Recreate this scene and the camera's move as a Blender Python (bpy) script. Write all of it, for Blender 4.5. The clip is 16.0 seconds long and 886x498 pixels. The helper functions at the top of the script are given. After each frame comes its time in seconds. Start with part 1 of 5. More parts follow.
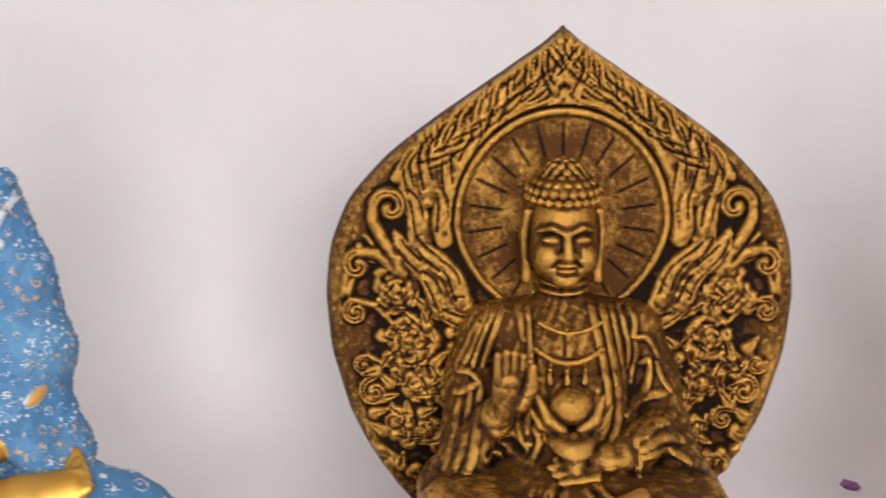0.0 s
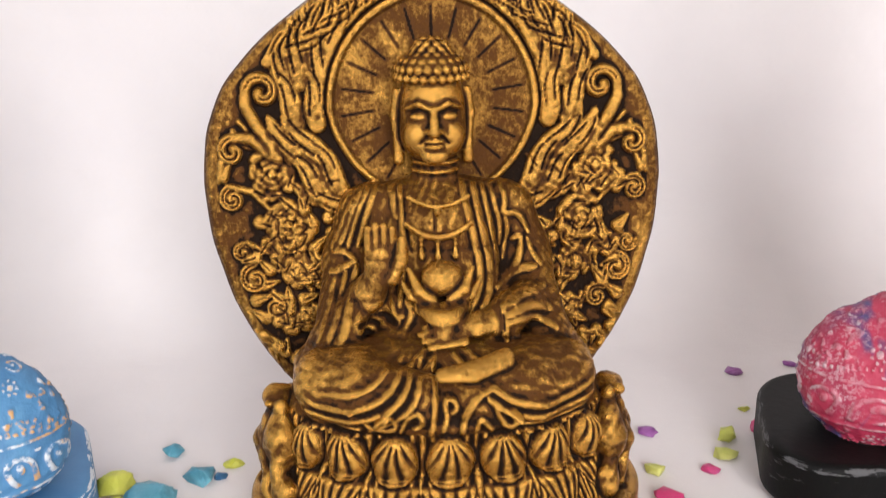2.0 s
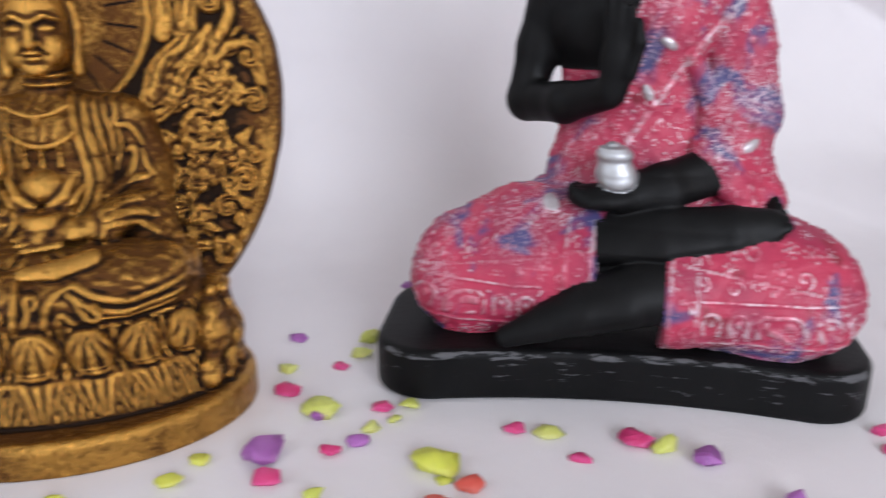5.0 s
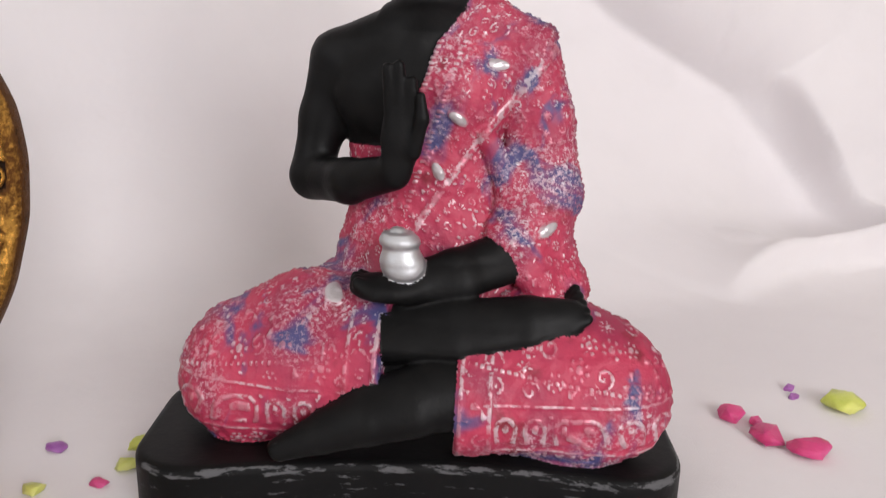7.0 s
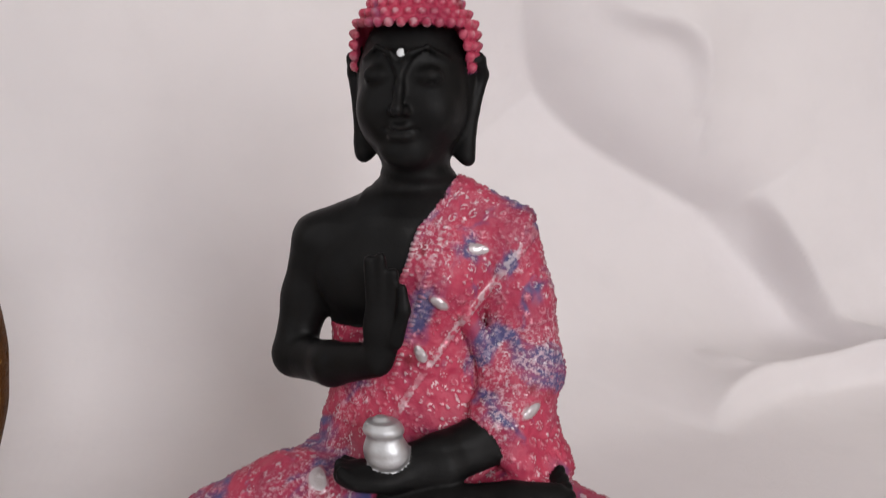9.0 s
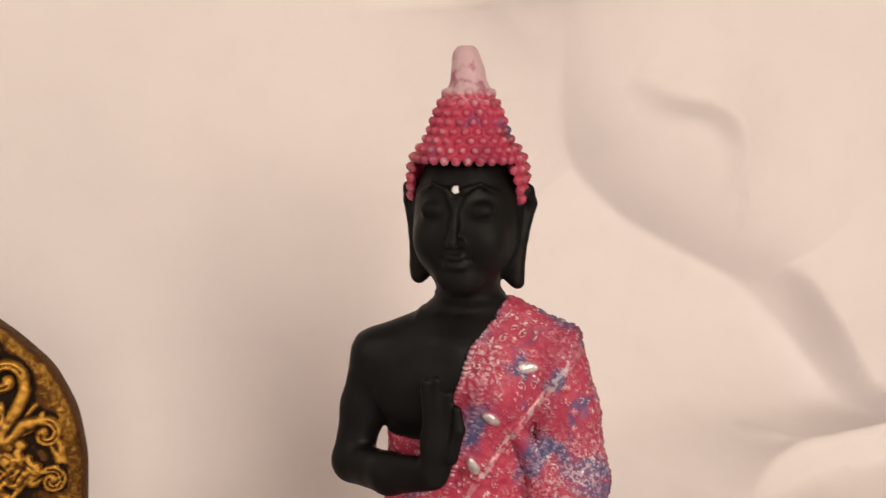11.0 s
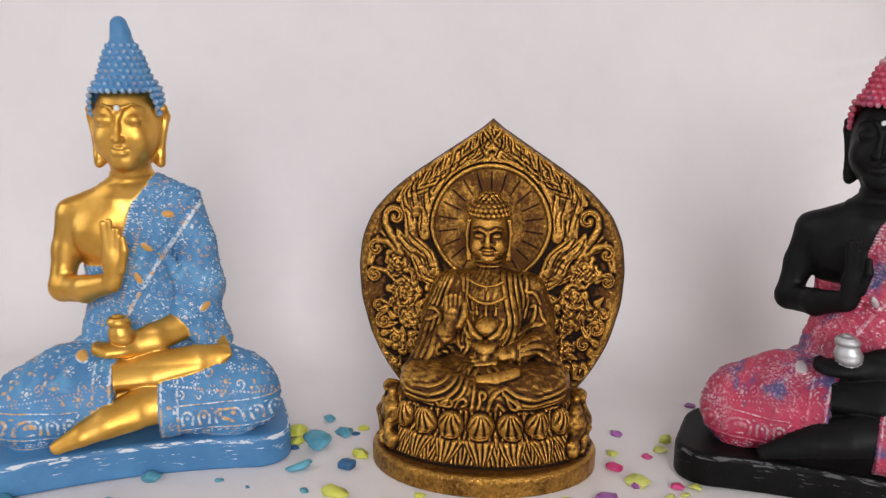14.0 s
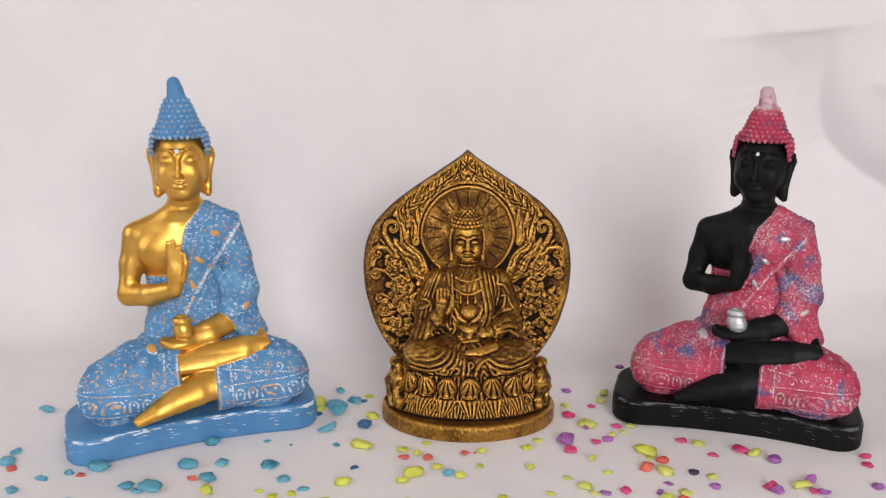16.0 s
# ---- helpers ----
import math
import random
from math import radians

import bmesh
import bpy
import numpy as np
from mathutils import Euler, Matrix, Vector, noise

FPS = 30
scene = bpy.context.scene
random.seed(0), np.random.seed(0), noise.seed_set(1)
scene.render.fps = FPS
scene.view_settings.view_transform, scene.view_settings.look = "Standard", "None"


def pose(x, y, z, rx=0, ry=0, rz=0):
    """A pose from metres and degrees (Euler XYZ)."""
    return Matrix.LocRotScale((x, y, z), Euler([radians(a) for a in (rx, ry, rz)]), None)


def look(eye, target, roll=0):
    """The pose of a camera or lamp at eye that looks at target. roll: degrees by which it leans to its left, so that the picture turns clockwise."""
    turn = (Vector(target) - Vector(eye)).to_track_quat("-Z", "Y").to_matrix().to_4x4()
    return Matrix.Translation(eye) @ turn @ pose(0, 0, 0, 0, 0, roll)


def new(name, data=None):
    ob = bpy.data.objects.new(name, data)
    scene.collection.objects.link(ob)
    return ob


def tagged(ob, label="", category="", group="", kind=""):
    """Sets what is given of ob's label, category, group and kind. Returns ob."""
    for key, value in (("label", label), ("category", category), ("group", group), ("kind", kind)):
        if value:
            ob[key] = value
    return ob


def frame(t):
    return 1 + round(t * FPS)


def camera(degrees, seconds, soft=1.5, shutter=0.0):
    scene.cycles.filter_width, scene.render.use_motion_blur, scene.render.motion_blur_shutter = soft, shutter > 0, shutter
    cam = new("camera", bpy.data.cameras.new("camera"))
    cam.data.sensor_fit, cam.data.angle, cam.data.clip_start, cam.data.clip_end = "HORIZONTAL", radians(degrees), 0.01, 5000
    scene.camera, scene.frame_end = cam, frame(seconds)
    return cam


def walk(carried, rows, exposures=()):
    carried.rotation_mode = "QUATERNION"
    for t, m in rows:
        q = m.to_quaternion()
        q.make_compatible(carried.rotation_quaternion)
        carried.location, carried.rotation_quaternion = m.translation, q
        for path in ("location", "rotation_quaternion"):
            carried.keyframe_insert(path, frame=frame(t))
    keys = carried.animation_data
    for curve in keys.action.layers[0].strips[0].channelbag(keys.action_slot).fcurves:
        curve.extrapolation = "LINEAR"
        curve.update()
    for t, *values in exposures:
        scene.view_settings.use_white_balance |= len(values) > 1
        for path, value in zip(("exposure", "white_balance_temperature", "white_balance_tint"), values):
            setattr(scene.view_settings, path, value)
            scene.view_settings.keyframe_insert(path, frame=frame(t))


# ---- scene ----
cam = camera(54.14, 16.0, soft=1.2, shutter=0.5)
PATH = [
    (0, (0.01828, -0.02616, 0.20902), (-0.02096, 0.93221, -0.07379), -0.40),
    (0.5, (0.03282, -0.02457, 0.20524), (0.02654, 0.93469, -0.07723), -0.43),
    (1, (0.03920, -0.02933, 0.19771), (0.04658, 0.92835, -0.09003), -0.82),
    (1.5, (0.04515, -0.03439, 0.18983), (0.05794, 0.92071, -0.10618), -1.11),
    (2, (0.04635, -0.04089, 0.17835), (0.05802, 0.91037, -0.12981), -1.10),
    (2.5, (0.04801, -0.04779, 0.17241), (0.05977, 0.90034, -0.14525), -1.19),
    (3, (0.04955, -0.05405, 0.16240), (0.05927, 0.88961, -0.16837), -0.87),
    (3.5, (0.05240, -0.06526, 0.16264), (0.06628, 0.87365, -0.18125), -0.42),
    (4, (0.07120, -0.07355, 0.16518), (0.10479, 0.86294, -0.18389), -0.55),
    (4.5, (0.10782, -0.07364, 0.16162), (0.17477, 0.86245, -0.18370), -0.81),
    (5, (0.14532, -0.07284, 0.16049), (0.27411, 0.85879, -0.17934), -0.32),
    (5.2, (0.15702, -0.07310, 0.15868), (0.32021, 0.85632, -0.17231), 0.20),
    (7.3, (0.18902, -0.03952, 0.16980), (0.45070, 0.88374, -0.11146), 1.51),
    (7.5, (0.18646, -0.03862, 0.17365), (0.45263, 0.88621, -0.09808), 1.59),
    (8, (0.18747, -0.03836, 0.18312), (0.45869, 0.89177, -0.06446), 1.59),
    (8.5, (0.18822, -0.03644, 0.19125), (0.46552, 0.89612, -0.03987), 1.19),
    (9, (0.18996, -0.03513, 0.20277), (0.47232, 0.89944, -0.01367), 0.61),
    (9.2, (0.18828, -0.03502, 0.20349), (0.47903, 0.89945, -0.00200), 0.55),
    (11.3, (0.17578, -0.04781, 0.24257), (0.40055, 0.90746, 0.05041), -0.17),
    (11.5, (0.17048, -0.05987, 0.24311), (0.34886, 0.90355, 0.04308), 0.17),
    (12, (0.14268, -0.08469, 0.23462), (0.23614, 0.88809, 0.02258), 0.62),
    (12.5, (0.12305, -0.11878, 0.23412), (0.15846, 0.85290, 0.00049), 0.47),
    (13, (0.10366, -0.16399, 0.23958), (0.07953, 0.80384, -0.01088), 0.36),
    (13.5, (0.09181, -0.21037, 0.24178), (0.00312, 0.75384, -0.00810), 0.25),
    (14, (0.09302, -0.25466, 0.24892), (-0.04575, 0.70567, 0.00704), 0.19),
    (14.5, (0.08541, -0.29376, 0.26578), (-0.04512, 0.66761, 0.02343), 0.58),
    (15, (0.07630, -0.32976, 0.28120), (-0.00159, 0.63522, 0.03069), 0.66),
    (15.5, (0.06326, -0.36261, 0.29348), (0.02600, 0.59964, 0.02389), 0.16),
    (16, (0.04644, -0.39689, 0.30272), (0.01970, 0.56710, 0.03813), 0.10),
]
LIGHTER = [(0.0, -0.10, 6500, 10), (0.5, 0.16, 6500, 10), (2.0, 0.24, 6480, 10), (3.0, 0.22, 6450, 10), (4.2, 0.0, 6300, 10), (5.2, -0.05, 5750, 10), (7.3, -0.12, 6500, 11), (9.2, -0.42, 6500, 11),
           (11.3, -0.30, 8400, 16), (11.6, -0.30, 8300, 16), (12.0, -0.32, 7300, 12), (12.5, -0.20, 6600, 10), (14.0, -0.31, 6400, 10), (15.0, -0.28, 6450, 10), (16.0, -0.24, 6450, 10)]
walk(cam, [(t, look(eye, target, roll)) for t, eye, target, roll in PATH], LIGHTER)

# ---- light: daylight from a window on the left, and an added rear light, in a plain white room ----
world = bpy.data.worlds.new("world")
scene.world = world
world.use_nodes = True
wn = world.node_tree.nodes
sky = wn.new("ShaderNodeTexSky")
sky.sky_type = "NISHITA"
sky.sun_disc = False
sky.sun_elevation, sky.sun_rotation = radians(38), radians(250)
world.node_tree.links.new(sky.outputs[0], wn["Background"].inputs[0])
wn["Background"].inputs[1].default_value = 0.1


def window_light(name, m, w, h, watts, color):
    """A rectangular area light in an opening: the left window's sky light, or the added rear light."""
    data = bpy.data.lights.new(name, "AREA")
    data.shape, data.size, data.size_y, data.energy, data.color = "RECTANGLE", w, h, watts, color
    ob = new(name, data)
    ob.matrix_world = m
    return ob


window_light("window_light", look((-1.55, -1.0, 1.0), (0.05, 0.15, 0.1)), 1.3, 1.2, 10.0, (1.0, 0.97, 0.95))
# unseen light behind, added and set to the right to lift brightness there
window_light("added_light_rear", look((0.70, -2.1, 1.0), (0.05, 0.2, 0.1)), 1.4, 1.1, 46.0, (1.0, 0.97, 0.96))
scene.view_settings.exposure = 0.0


# ---- materials ----
class Mat:
    """A small node-graph builder round one Principled shader."""

    def __init__(self, name):
        self.m = bpy.data.materials.new(name)
        self.m.use_nodes = True
        self.t = self.m.node_tree
        self.b = self.t.nodes["Principled BSDF"]
        self.co = self.t.nodes.new("ShaderNodeTexCoord").outputs["Object"]

    def put(self, sock, v):
        if hasattr(v, "is_output"):
            self.t.links.new(v, sock)
        elif v is not None:
            if sock.type == "RGBA" and len(v) == 3:
                v = (*v, 1)
            sock.default_value = v

    def set(self, **kw):
        for k, v in kw.items():
            self.put(self.b.inputs[k.replace("_", " ")], v)
        return self

    def noise(self, scale, detail=3, rough=0.55, co=None, dist=0.0):
        n = self.t.nodes.new("ShaderNodeTexNoise")
        self.put(n.inputs["Vector"], co or self.co)
        self.put(n.inputs["Scale"], scale)
        self.put(n.inputs["Detail"], detail)
        self.put(n.inputs["Roughness"], rough)
        self.put(n.inputs["Distortion"], dist)
        return n.outputs["Fac"]

    def voronoi(self, scale, feature="F1", out="Distance"):
        n = self.t.nodes.new("ShaderNodeTexVoronoi")
        n.feature = feature
        self.put(n.inputs["Vector"], self.co)
        self.put(n.inputs["Scale"], scale)
        return n.outputs[out]

    def wave(self, scale, dist=2.0, co=None, axis="X"):
        n = self.t.nodes.new("ShaderNodeTexWave")
        n.bands_direction = axis
        self.put(n.inputs["Vector"], co or self.co)
        self.put(n.inputs["Scale"], scale)
        self.put(n.inputs["Distortion"], dist)
        return n.outputs["Fac"]

    def stretch(self, sx, sy, sz):
        n = self.t.nodes.new("ShaderNodeMapping")
        self.put(n.inputs["Vector"], self.co)
        n.inputs["Scale"].default_value = (sx, sy, sz)
        return n.outputs[0]

    def attr(self, name):
        n = self.t.nodes.new("ShaderNodeAttribute")
        n.attribute_name = name
        return n.outputs["Fac"]

    def ramp(self, fac, lo, hi, a=0.0, b=1.0):
        n = self.t.nodes.new("ShaderNodeMapRange")
        n.interpolation_type = "SMOOTHSTEP"
        for k, v in zip(("Value", "From Min", "From Max", "To Min", "To Max"), (fac, lo, hi, a, b)):
            self.put(n.inputs[k], v)
        return n.outputs[0]

    def math(self, op, a, b=None):
        n = self.t.nodes.new("ShaderNodeMath")
        n.operation = op
        self.put(n.inputs[0], a)
        self.put(n.inputs[1], b)
        return n.outputs[0]

    def mix(self, fac, a, b, kind="MIX"):
        n = self.t.nodes.new("ShaderNodeMix")
        n.data_type, n.blend_type = "RGBA", kind
        self.put(n.inputs[0], fac)
        self.put(n.inputs[6], a)
        self.put(n.inputs[7], b)
        return n.outputs[2]

    def bump(self, height, strength, distance, under=None):
        n = self.t.nodes.new("ShaderNodeBump")
        self.put(n.inputs["Height"], height)
        n.inputs["Strength"].default_value = strength
        n.inputs["Distance"].default_value = distance
        if under is not None:
            self.put(n.inputs["Normal"], under)
        self.t.links.new(n.outputs[0], self.b.inputs["Normal"])
        return n.outputs[0]

    def random(self):
        return self.t.nodes.new("ShaderNodeObjectInfo").outputs["Random"]


def plain_paint(name, color, rough=0.7):
    m = Mat(name)
    n = m.noise(3.0, 5)
    m.set(Base_Color=m.mix(m.ramp(n, 0.3, 0.7), color, [c * 0.93 for c in color]), Roughness=rough)
    m.bump(m.noise(160.0, 3), 0.2, 0.001)
    return m.m


def cloth_material():
    m = Mat("white_cotton_sheet")
    soft = m.noise(5.0, 4)
    fine = m.noise(40.0, 4)
    base = m.mix(m.ramp(soft, 0.3, 0.7), (0.80, 0.765, 0.775), (0.76, 0.725, 0.74))
    base = m.mix(m.ramp(fine, 0.45, 0.8, 0.0, 0.25), base, (0.72, 0.69, 0.70))
    m.set(Base_Color=base, Roughness=0.92, Sheen_Weight=0.15)
    warp = m.wave(1100.0, 0.6, axis="X")
    weft = m.wave(1100.0, 0.6, axis="Z")
    weave = m.math("ADD", warp, weft)
    n = m.bump(m.noise(22.0, 4), 0.3, 0.004)
    m.bump(m.math("ADD", weave, m.math("MULTIPLY", m.noise(420.0, 3), 1.2)), 0.12, 0.0004, n)
    return m.m


WALL = plain_paint("cream_wall_paint", (0.55, 0.50, 0.45))
CEILING = plain_paint("white_ceiling_paint", (0.75, 0.74, 0.72))
FLOOR = plain_paint("beige_floor_paint", (0.42, 0.36, 0.30), 0.5)
WOOD = plain_paint("brown_table_wood", (0.24, 0.15, 0.09), 0.45)
CLOTH = cloth_material()


def gold_paint(m):
    """Colour, metal and roughness of brushed gold paint."""
    n = m.noise(60.0, 4)
    col = m.mix(m.ramp(n, 0.3, 0.7), (0.64, 0.34, 0.06), (0.76, 0.44, 0.10))
    return col, m.ramp(m.noise(35.0, 4), 0.3, 0.7, 0.32, 0.45)


def statue_material(name, robe_a, robe_b, robe_c, edge_a, edge_b, skin, base, knot=None, rubbed=0.92, bead=(0.68, 0.36, 0.09)):
    """Painted cast: skin, robe with dry-brushed ornament, hair, base, cup and forehead dot, told apart by the mesh's own fields."""
    m = Mat(name)
    robe, hair, foot, cup, dot, rel = (m.attr(k) for k in ("robe", "hair", "foot", "cup", "dot", "relief"))
    edge = lambda f: m.ramp(f, 0.35, 0.65)
    n1, n2 = m.noise(45.0, 4), m.noise(28.0, 3, dist=1.5)
    cloth = m.mix(m.ramp(n1, 0.35, 0.65), robe_a, robe_b)
    cloth = m.mix(m.ramp(n2, 0.51, 0.64), cloth, robe_c)
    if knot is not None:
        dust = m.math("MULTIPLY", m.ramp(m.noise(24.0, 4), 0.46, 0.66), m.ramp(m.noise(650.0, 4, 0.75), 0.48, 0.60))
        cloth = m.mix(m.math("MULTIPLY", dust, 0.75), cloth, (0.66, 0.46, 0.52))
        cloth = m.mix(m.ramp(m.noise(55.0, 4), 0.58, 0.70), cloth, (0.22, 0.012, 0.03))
    rub = m.noise(420.0, 3)
    high = m.math("MULTIPLY", m.math("MULTIPLY", m.ramp(rel, 0.20, 0.75), m.ramp(rel, 1.2, 1.8, rubbed, 0.95)), m.ramp(rub, 0.36, 0.56))
    trim = m.mix(m.ramp(m.noise(70.0, 3), 0.47, 0.55), edge_a, edge_b)
    cloth = m.mix(high, cloth, trim)
    cloth = m.mix(m.ramp(rel, 1.25, 1.6), cloth, bead)
    if skin == "gold":
        gcol, grough = gold_paint(m)
    else:
        gcol = m.mix(m.ramp(m.noise(80.0, 4), 0.3, 0.75), (0.003, 0.003, 0.0032), (0.006, 0.006, 0.0063))
        grough = m.ramp(m.noise(50.0, 4), 0.3, 0.7, 0.42, 0.6)
    hcol = cloth if knot is None else m.mix(m.attr("knot"), cloth, m.mix(m.ramp(m.noise(160.0, 4), 0.50, 0.66), knot, (0.36, 0.12, 0.18)))
    streak = m.noise(1.0, 6, 0.7, co=m.stretch(70.0, 70.0, 330.0))
    worn = m.ramp(m.math("ADD", m.attr("rim"), m.math("MULTIPLY", m.math("SUBTRACT", streak, 0.5), 2.4)), 0.98, 1.12)
    bcol = m.mix(m.ramp(m.noise(40.0, 4), 0.3, 0.7), base[0], base[1])
    bcol = m.mix(worn, bcol, base[2])
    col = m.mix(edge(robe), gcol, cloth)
    col = m.mix(edge(hair), col, hcol)
    col = m.mix(edge(foot), col, bcol)
    col = m.mix(edge(cup), col, gcol if skin == "gold" else (0.55, 0.56, 0.58))
    col = m.mix(edge(dot) if knot is None else m.ramp(dot, 0.80, 0.98), col, (0.75, 0.78, 0.80))
    paint = m.math("MAXIMUM", m.math("MAXIMUM", edge(robe), edge(hair)), m.math("MAXIMUM", edge(foot), edge(dot)))
    bare = m.math("SUBTRACT", 1.0, paint)
    if skin == "gold":
        metal = m.math("MULTIPLY", bare, 0.9)
    else:
        metal = m.math("MULTIPLY", m.math("MULTIPLY", edge(cup), bare), 0.9)
        metal = m.math("ADD", metal, m.math("MULTIPLY", m.math("MULTIPLY", high, edge(robe)), 0.6))
    rough = m.ramp(paint, 0.0, 1.0, grough, m.ramp(m.math("MULTIPLY", high, edge(robe)), 0.0, 1.0, 0.52, 0.28))
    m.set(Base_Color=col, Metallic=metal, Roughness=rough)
    if skin == "black":
        m.set(Specular_IOR_Level=m.ramp(m.math("MAXIMUM", m.math("MAXIMUM", edge(robe), edge(hair)), edge(cup)), 0.0, 1.0, 0.16, 0.5))
    rough_cast = m.math("ADD", m.noise(300.0, 3), m.math("MULTIPLY", m.noise(900.0, 3), 0.6))
    m.bump(m.math("MULTIPLY", rough_cast, m.ramp(m.math("MAXIMUM", edge(robe), edge(hair)), 0.0, 1.0, 0.35, 1.0)), 0.5, 0.0006)
    return m.m


BLUE = statue_material("blue_and_gold_paint", (0.085, 0.26, 0.50), (0.065, 0.21, 0.43), (0.11, 0.31, 0.55),
                       (0.72, 0.78, 0.84), (0.70, 0.40, 0.14), "gold",
                       ((0.085, 0.26, 0.50), (0.06, 0.20, 0.42), (0.68, 0.74, 0.80)))
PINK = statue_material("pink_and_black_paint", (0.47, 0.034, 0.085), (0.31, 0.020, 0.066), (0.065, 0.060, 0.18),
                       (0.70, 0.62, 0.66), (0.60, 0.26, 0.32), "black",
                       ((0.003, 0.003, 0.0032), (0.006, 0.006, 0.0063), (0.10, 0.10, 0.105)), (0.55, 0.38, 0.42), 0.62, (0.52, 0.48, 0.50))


def antique_gold():
    m = Mat("antique_gold_paint")
    rel = m.attr("relief")
    wash = m.math("ADD", rel, m.math("MULTIPLY", m.math("SUBTRACT", m.noise(48.0, 6, 0.68), 0.5), 0.85))
    fine = m.noise(1.0, 5, 0.75, co=m.stretch(560.0, 560.0, 430.0))
    wash = m.math("ADD", wash, m.math("MULTIPLY", m.math("SUBTRACT", fine, 0.5), 0.8))
    dark, brown, gold = (0.014, 0.007, 0.0035), (0.100, 0.040, 0.011), (0.55, 0.295, 0.058)
    col = m.mix(m.ramp(wash, 0.12, 0.36), dark, brown)
    g = m.ramp(wash, 0.44, 0.82)
    col = m.mix(g, col, gold)
    m.set(Base_Color=col, Metallic=m.ramp(wash, 0.28, 0.65, 0.0, 0.9), Roughness=m.ramp(g, 0.0, 1.0, 0.46, 0.21), Specular_IOR_Level=m.ramp(g, 0.0, 1.0, 0.08, 0.5))
    m.bump(m.math("ADD", m.noise(380.0, 3), m.math("MULTIPLY", fine, 1.2)), 0.6, 0.0009)
    return m.m


ANTIQUE = antique_gold()


# ---- casting: rounded forms melted together on a grid and skinned with quads ----
class Cast:
    def __init__(self, low, high, step):
        self.low, self.h = np.array(low, np.float32), step
        self.n = [int((b - a) / step) + 2 for a, b in zip(low, high)]
        self.axes = [np.arange(n, dtype=np.float32) * step + a for n, a in zip(self.n, low)]
        self.groups = {}

    def field(self, group):
        if group not in self.groups:
            self.groups[group] = np.full(self.n, 0.03, np.float32)
        return self.groups[group]

    def box(self, low, high):
        s = []
        for a, b, l, n in zip(low, high, self.low, self.n):
            i, j = int((a - l) / self.h), int((b - l) / self.h) + 2
            s.append(slice(max(i, 0), min(max(j, 0), n)))
        p = [ax[c] for ax, c in zip(self.axes, s)]
        return tuple(s), (p[0][:, None, None], p[1][None, :, None], p[2][None, None, :])

    def add(self, group, low, high, dist, k=0.002, cut=False):
        """Melt the form with distance function dist(x, y, z) into a group; cut takes it away."""
        pad = k + 3 * self.h
        s, (x, y, z) = self.box([v - pad for v in low], [v + pad for v in high])
        f = self.field(group)
        if 0 in f[s].shape:
            return
        d = dist(x, y, z).astype(np.float32)
        a = -f[s] if cut else f[s]
        t = np.clip(k - np.abs(a - d), 0, None)
        r = np.minimum(a, d) - t * t / (4 * k)
        f[s] = -r if cut else r

    def ball(self, group, c, r, k=0.002, turn=None, cut=False):
        """An ellipsoid with radii r (a number or three)."""
        r = (r,) * 3 if isinstance(r, (int, float)) else r
        m = np.array((Euler([radians(a) for a in turn]).to_matrix() if turn else Matrix.Identity(3)).transposed(), np.float32)
        e = max(r) if turn else None

        def dist(x, y, z):
            q = (x - c[0], y - c[1], z - c[2])
            if turn:
                q = [m[i, 0] * q[0] + m[i, 1] * q[1] + m[i, 2] * q[2] for i in range(3)]
            k0 = np.sqrt(sum((q[i] / r[i]) ** 2 for i in range(3)))
            k1 = np.sqrt(sum((q[i] / r[i] ** 2) ** 2 for i in range(3)))
            return k0 * (k0 - 1) / np.maximum(k1, 1e-6)

        ext = [e or v for v in r]
        self.add(group, [a - b for a, b in zip(c, ext)], [a + b for a, b in zip(c, ext)], dist, k, cut)

    def rod(self, group, a, b, ra, rb=None, k=0.002, cut=False):
        """A rod with round ends from a to b."""
        rb = ra if rb is None else rb
        d = [q - p for p, q in zip(a, b)]
        l2 = max(sum(v * v for v in d), 1e-12)

        def dist(x, y, z):
            p = (x - a[0], y - a[1], z - a[2])
            t = np.clip((p[0] * d[0] + p[1] * d[1] + p[2] * d[2]) / l2, 0, 1)
            return np.sqrt(sum((p[i] - t * d[i]) ** 2 for i in range(3))) - (ra + (rb - ra) * t)

        r = max(ra, rb)
        self.add(group, [min(p, q) - r for p, q in zip(a, b)], [max(p, q) + r for p, q in zip(a, b)], dist, k, cut)

    def chain(self, group, points, radii, k=0.002, cut=False):
        for i in range(len(points) - 1):
            self.rod(group, points[i], points[i + 1], radii[i], radii[i + 1], k, cut)

    def slab(self, group, c, half, round_plan, round_edge, k=0.001):
        """A flat block, its corners rounded in plan and its edges eased."""

        def dist(x, y, z):
            qx = np.abs(x - c[0]) - half[0] + round_plan
            qy = np.abs(y - c[1]) - half[1] + round_plan
            plan = np.sqrt(np.maximum(qx, 0) ** 2 + np.maximum(qy, 0) ** 2) + np.minimum(np.maximum(qx, qy), 0) - round_plan
            qa, qz = plan + round_edge, np.abs(z - c[2]) - half[2] + round_edge
            return np.sqrt(np.maximum(qa, 0) ** 2 + np.maximum(qz, 0) ** 2) + np.minimum(np.maximum(qa, qz), 0) - round_edge

        self.add(group, [a - b for a, b in zip(c, half)], [a + b for a, b in zip(c, half)], dist, k)

    def keep(self, group, fn):
        """Keep of a group only what lies where fn(x, y, z) is below nought."""
        f = self.field(group)
        x, y, z = self.axes
        np.maximum(f, fn(x[:, None, None], y[None, :, None], z[None, None, :]).astype(np.float32), out=f)

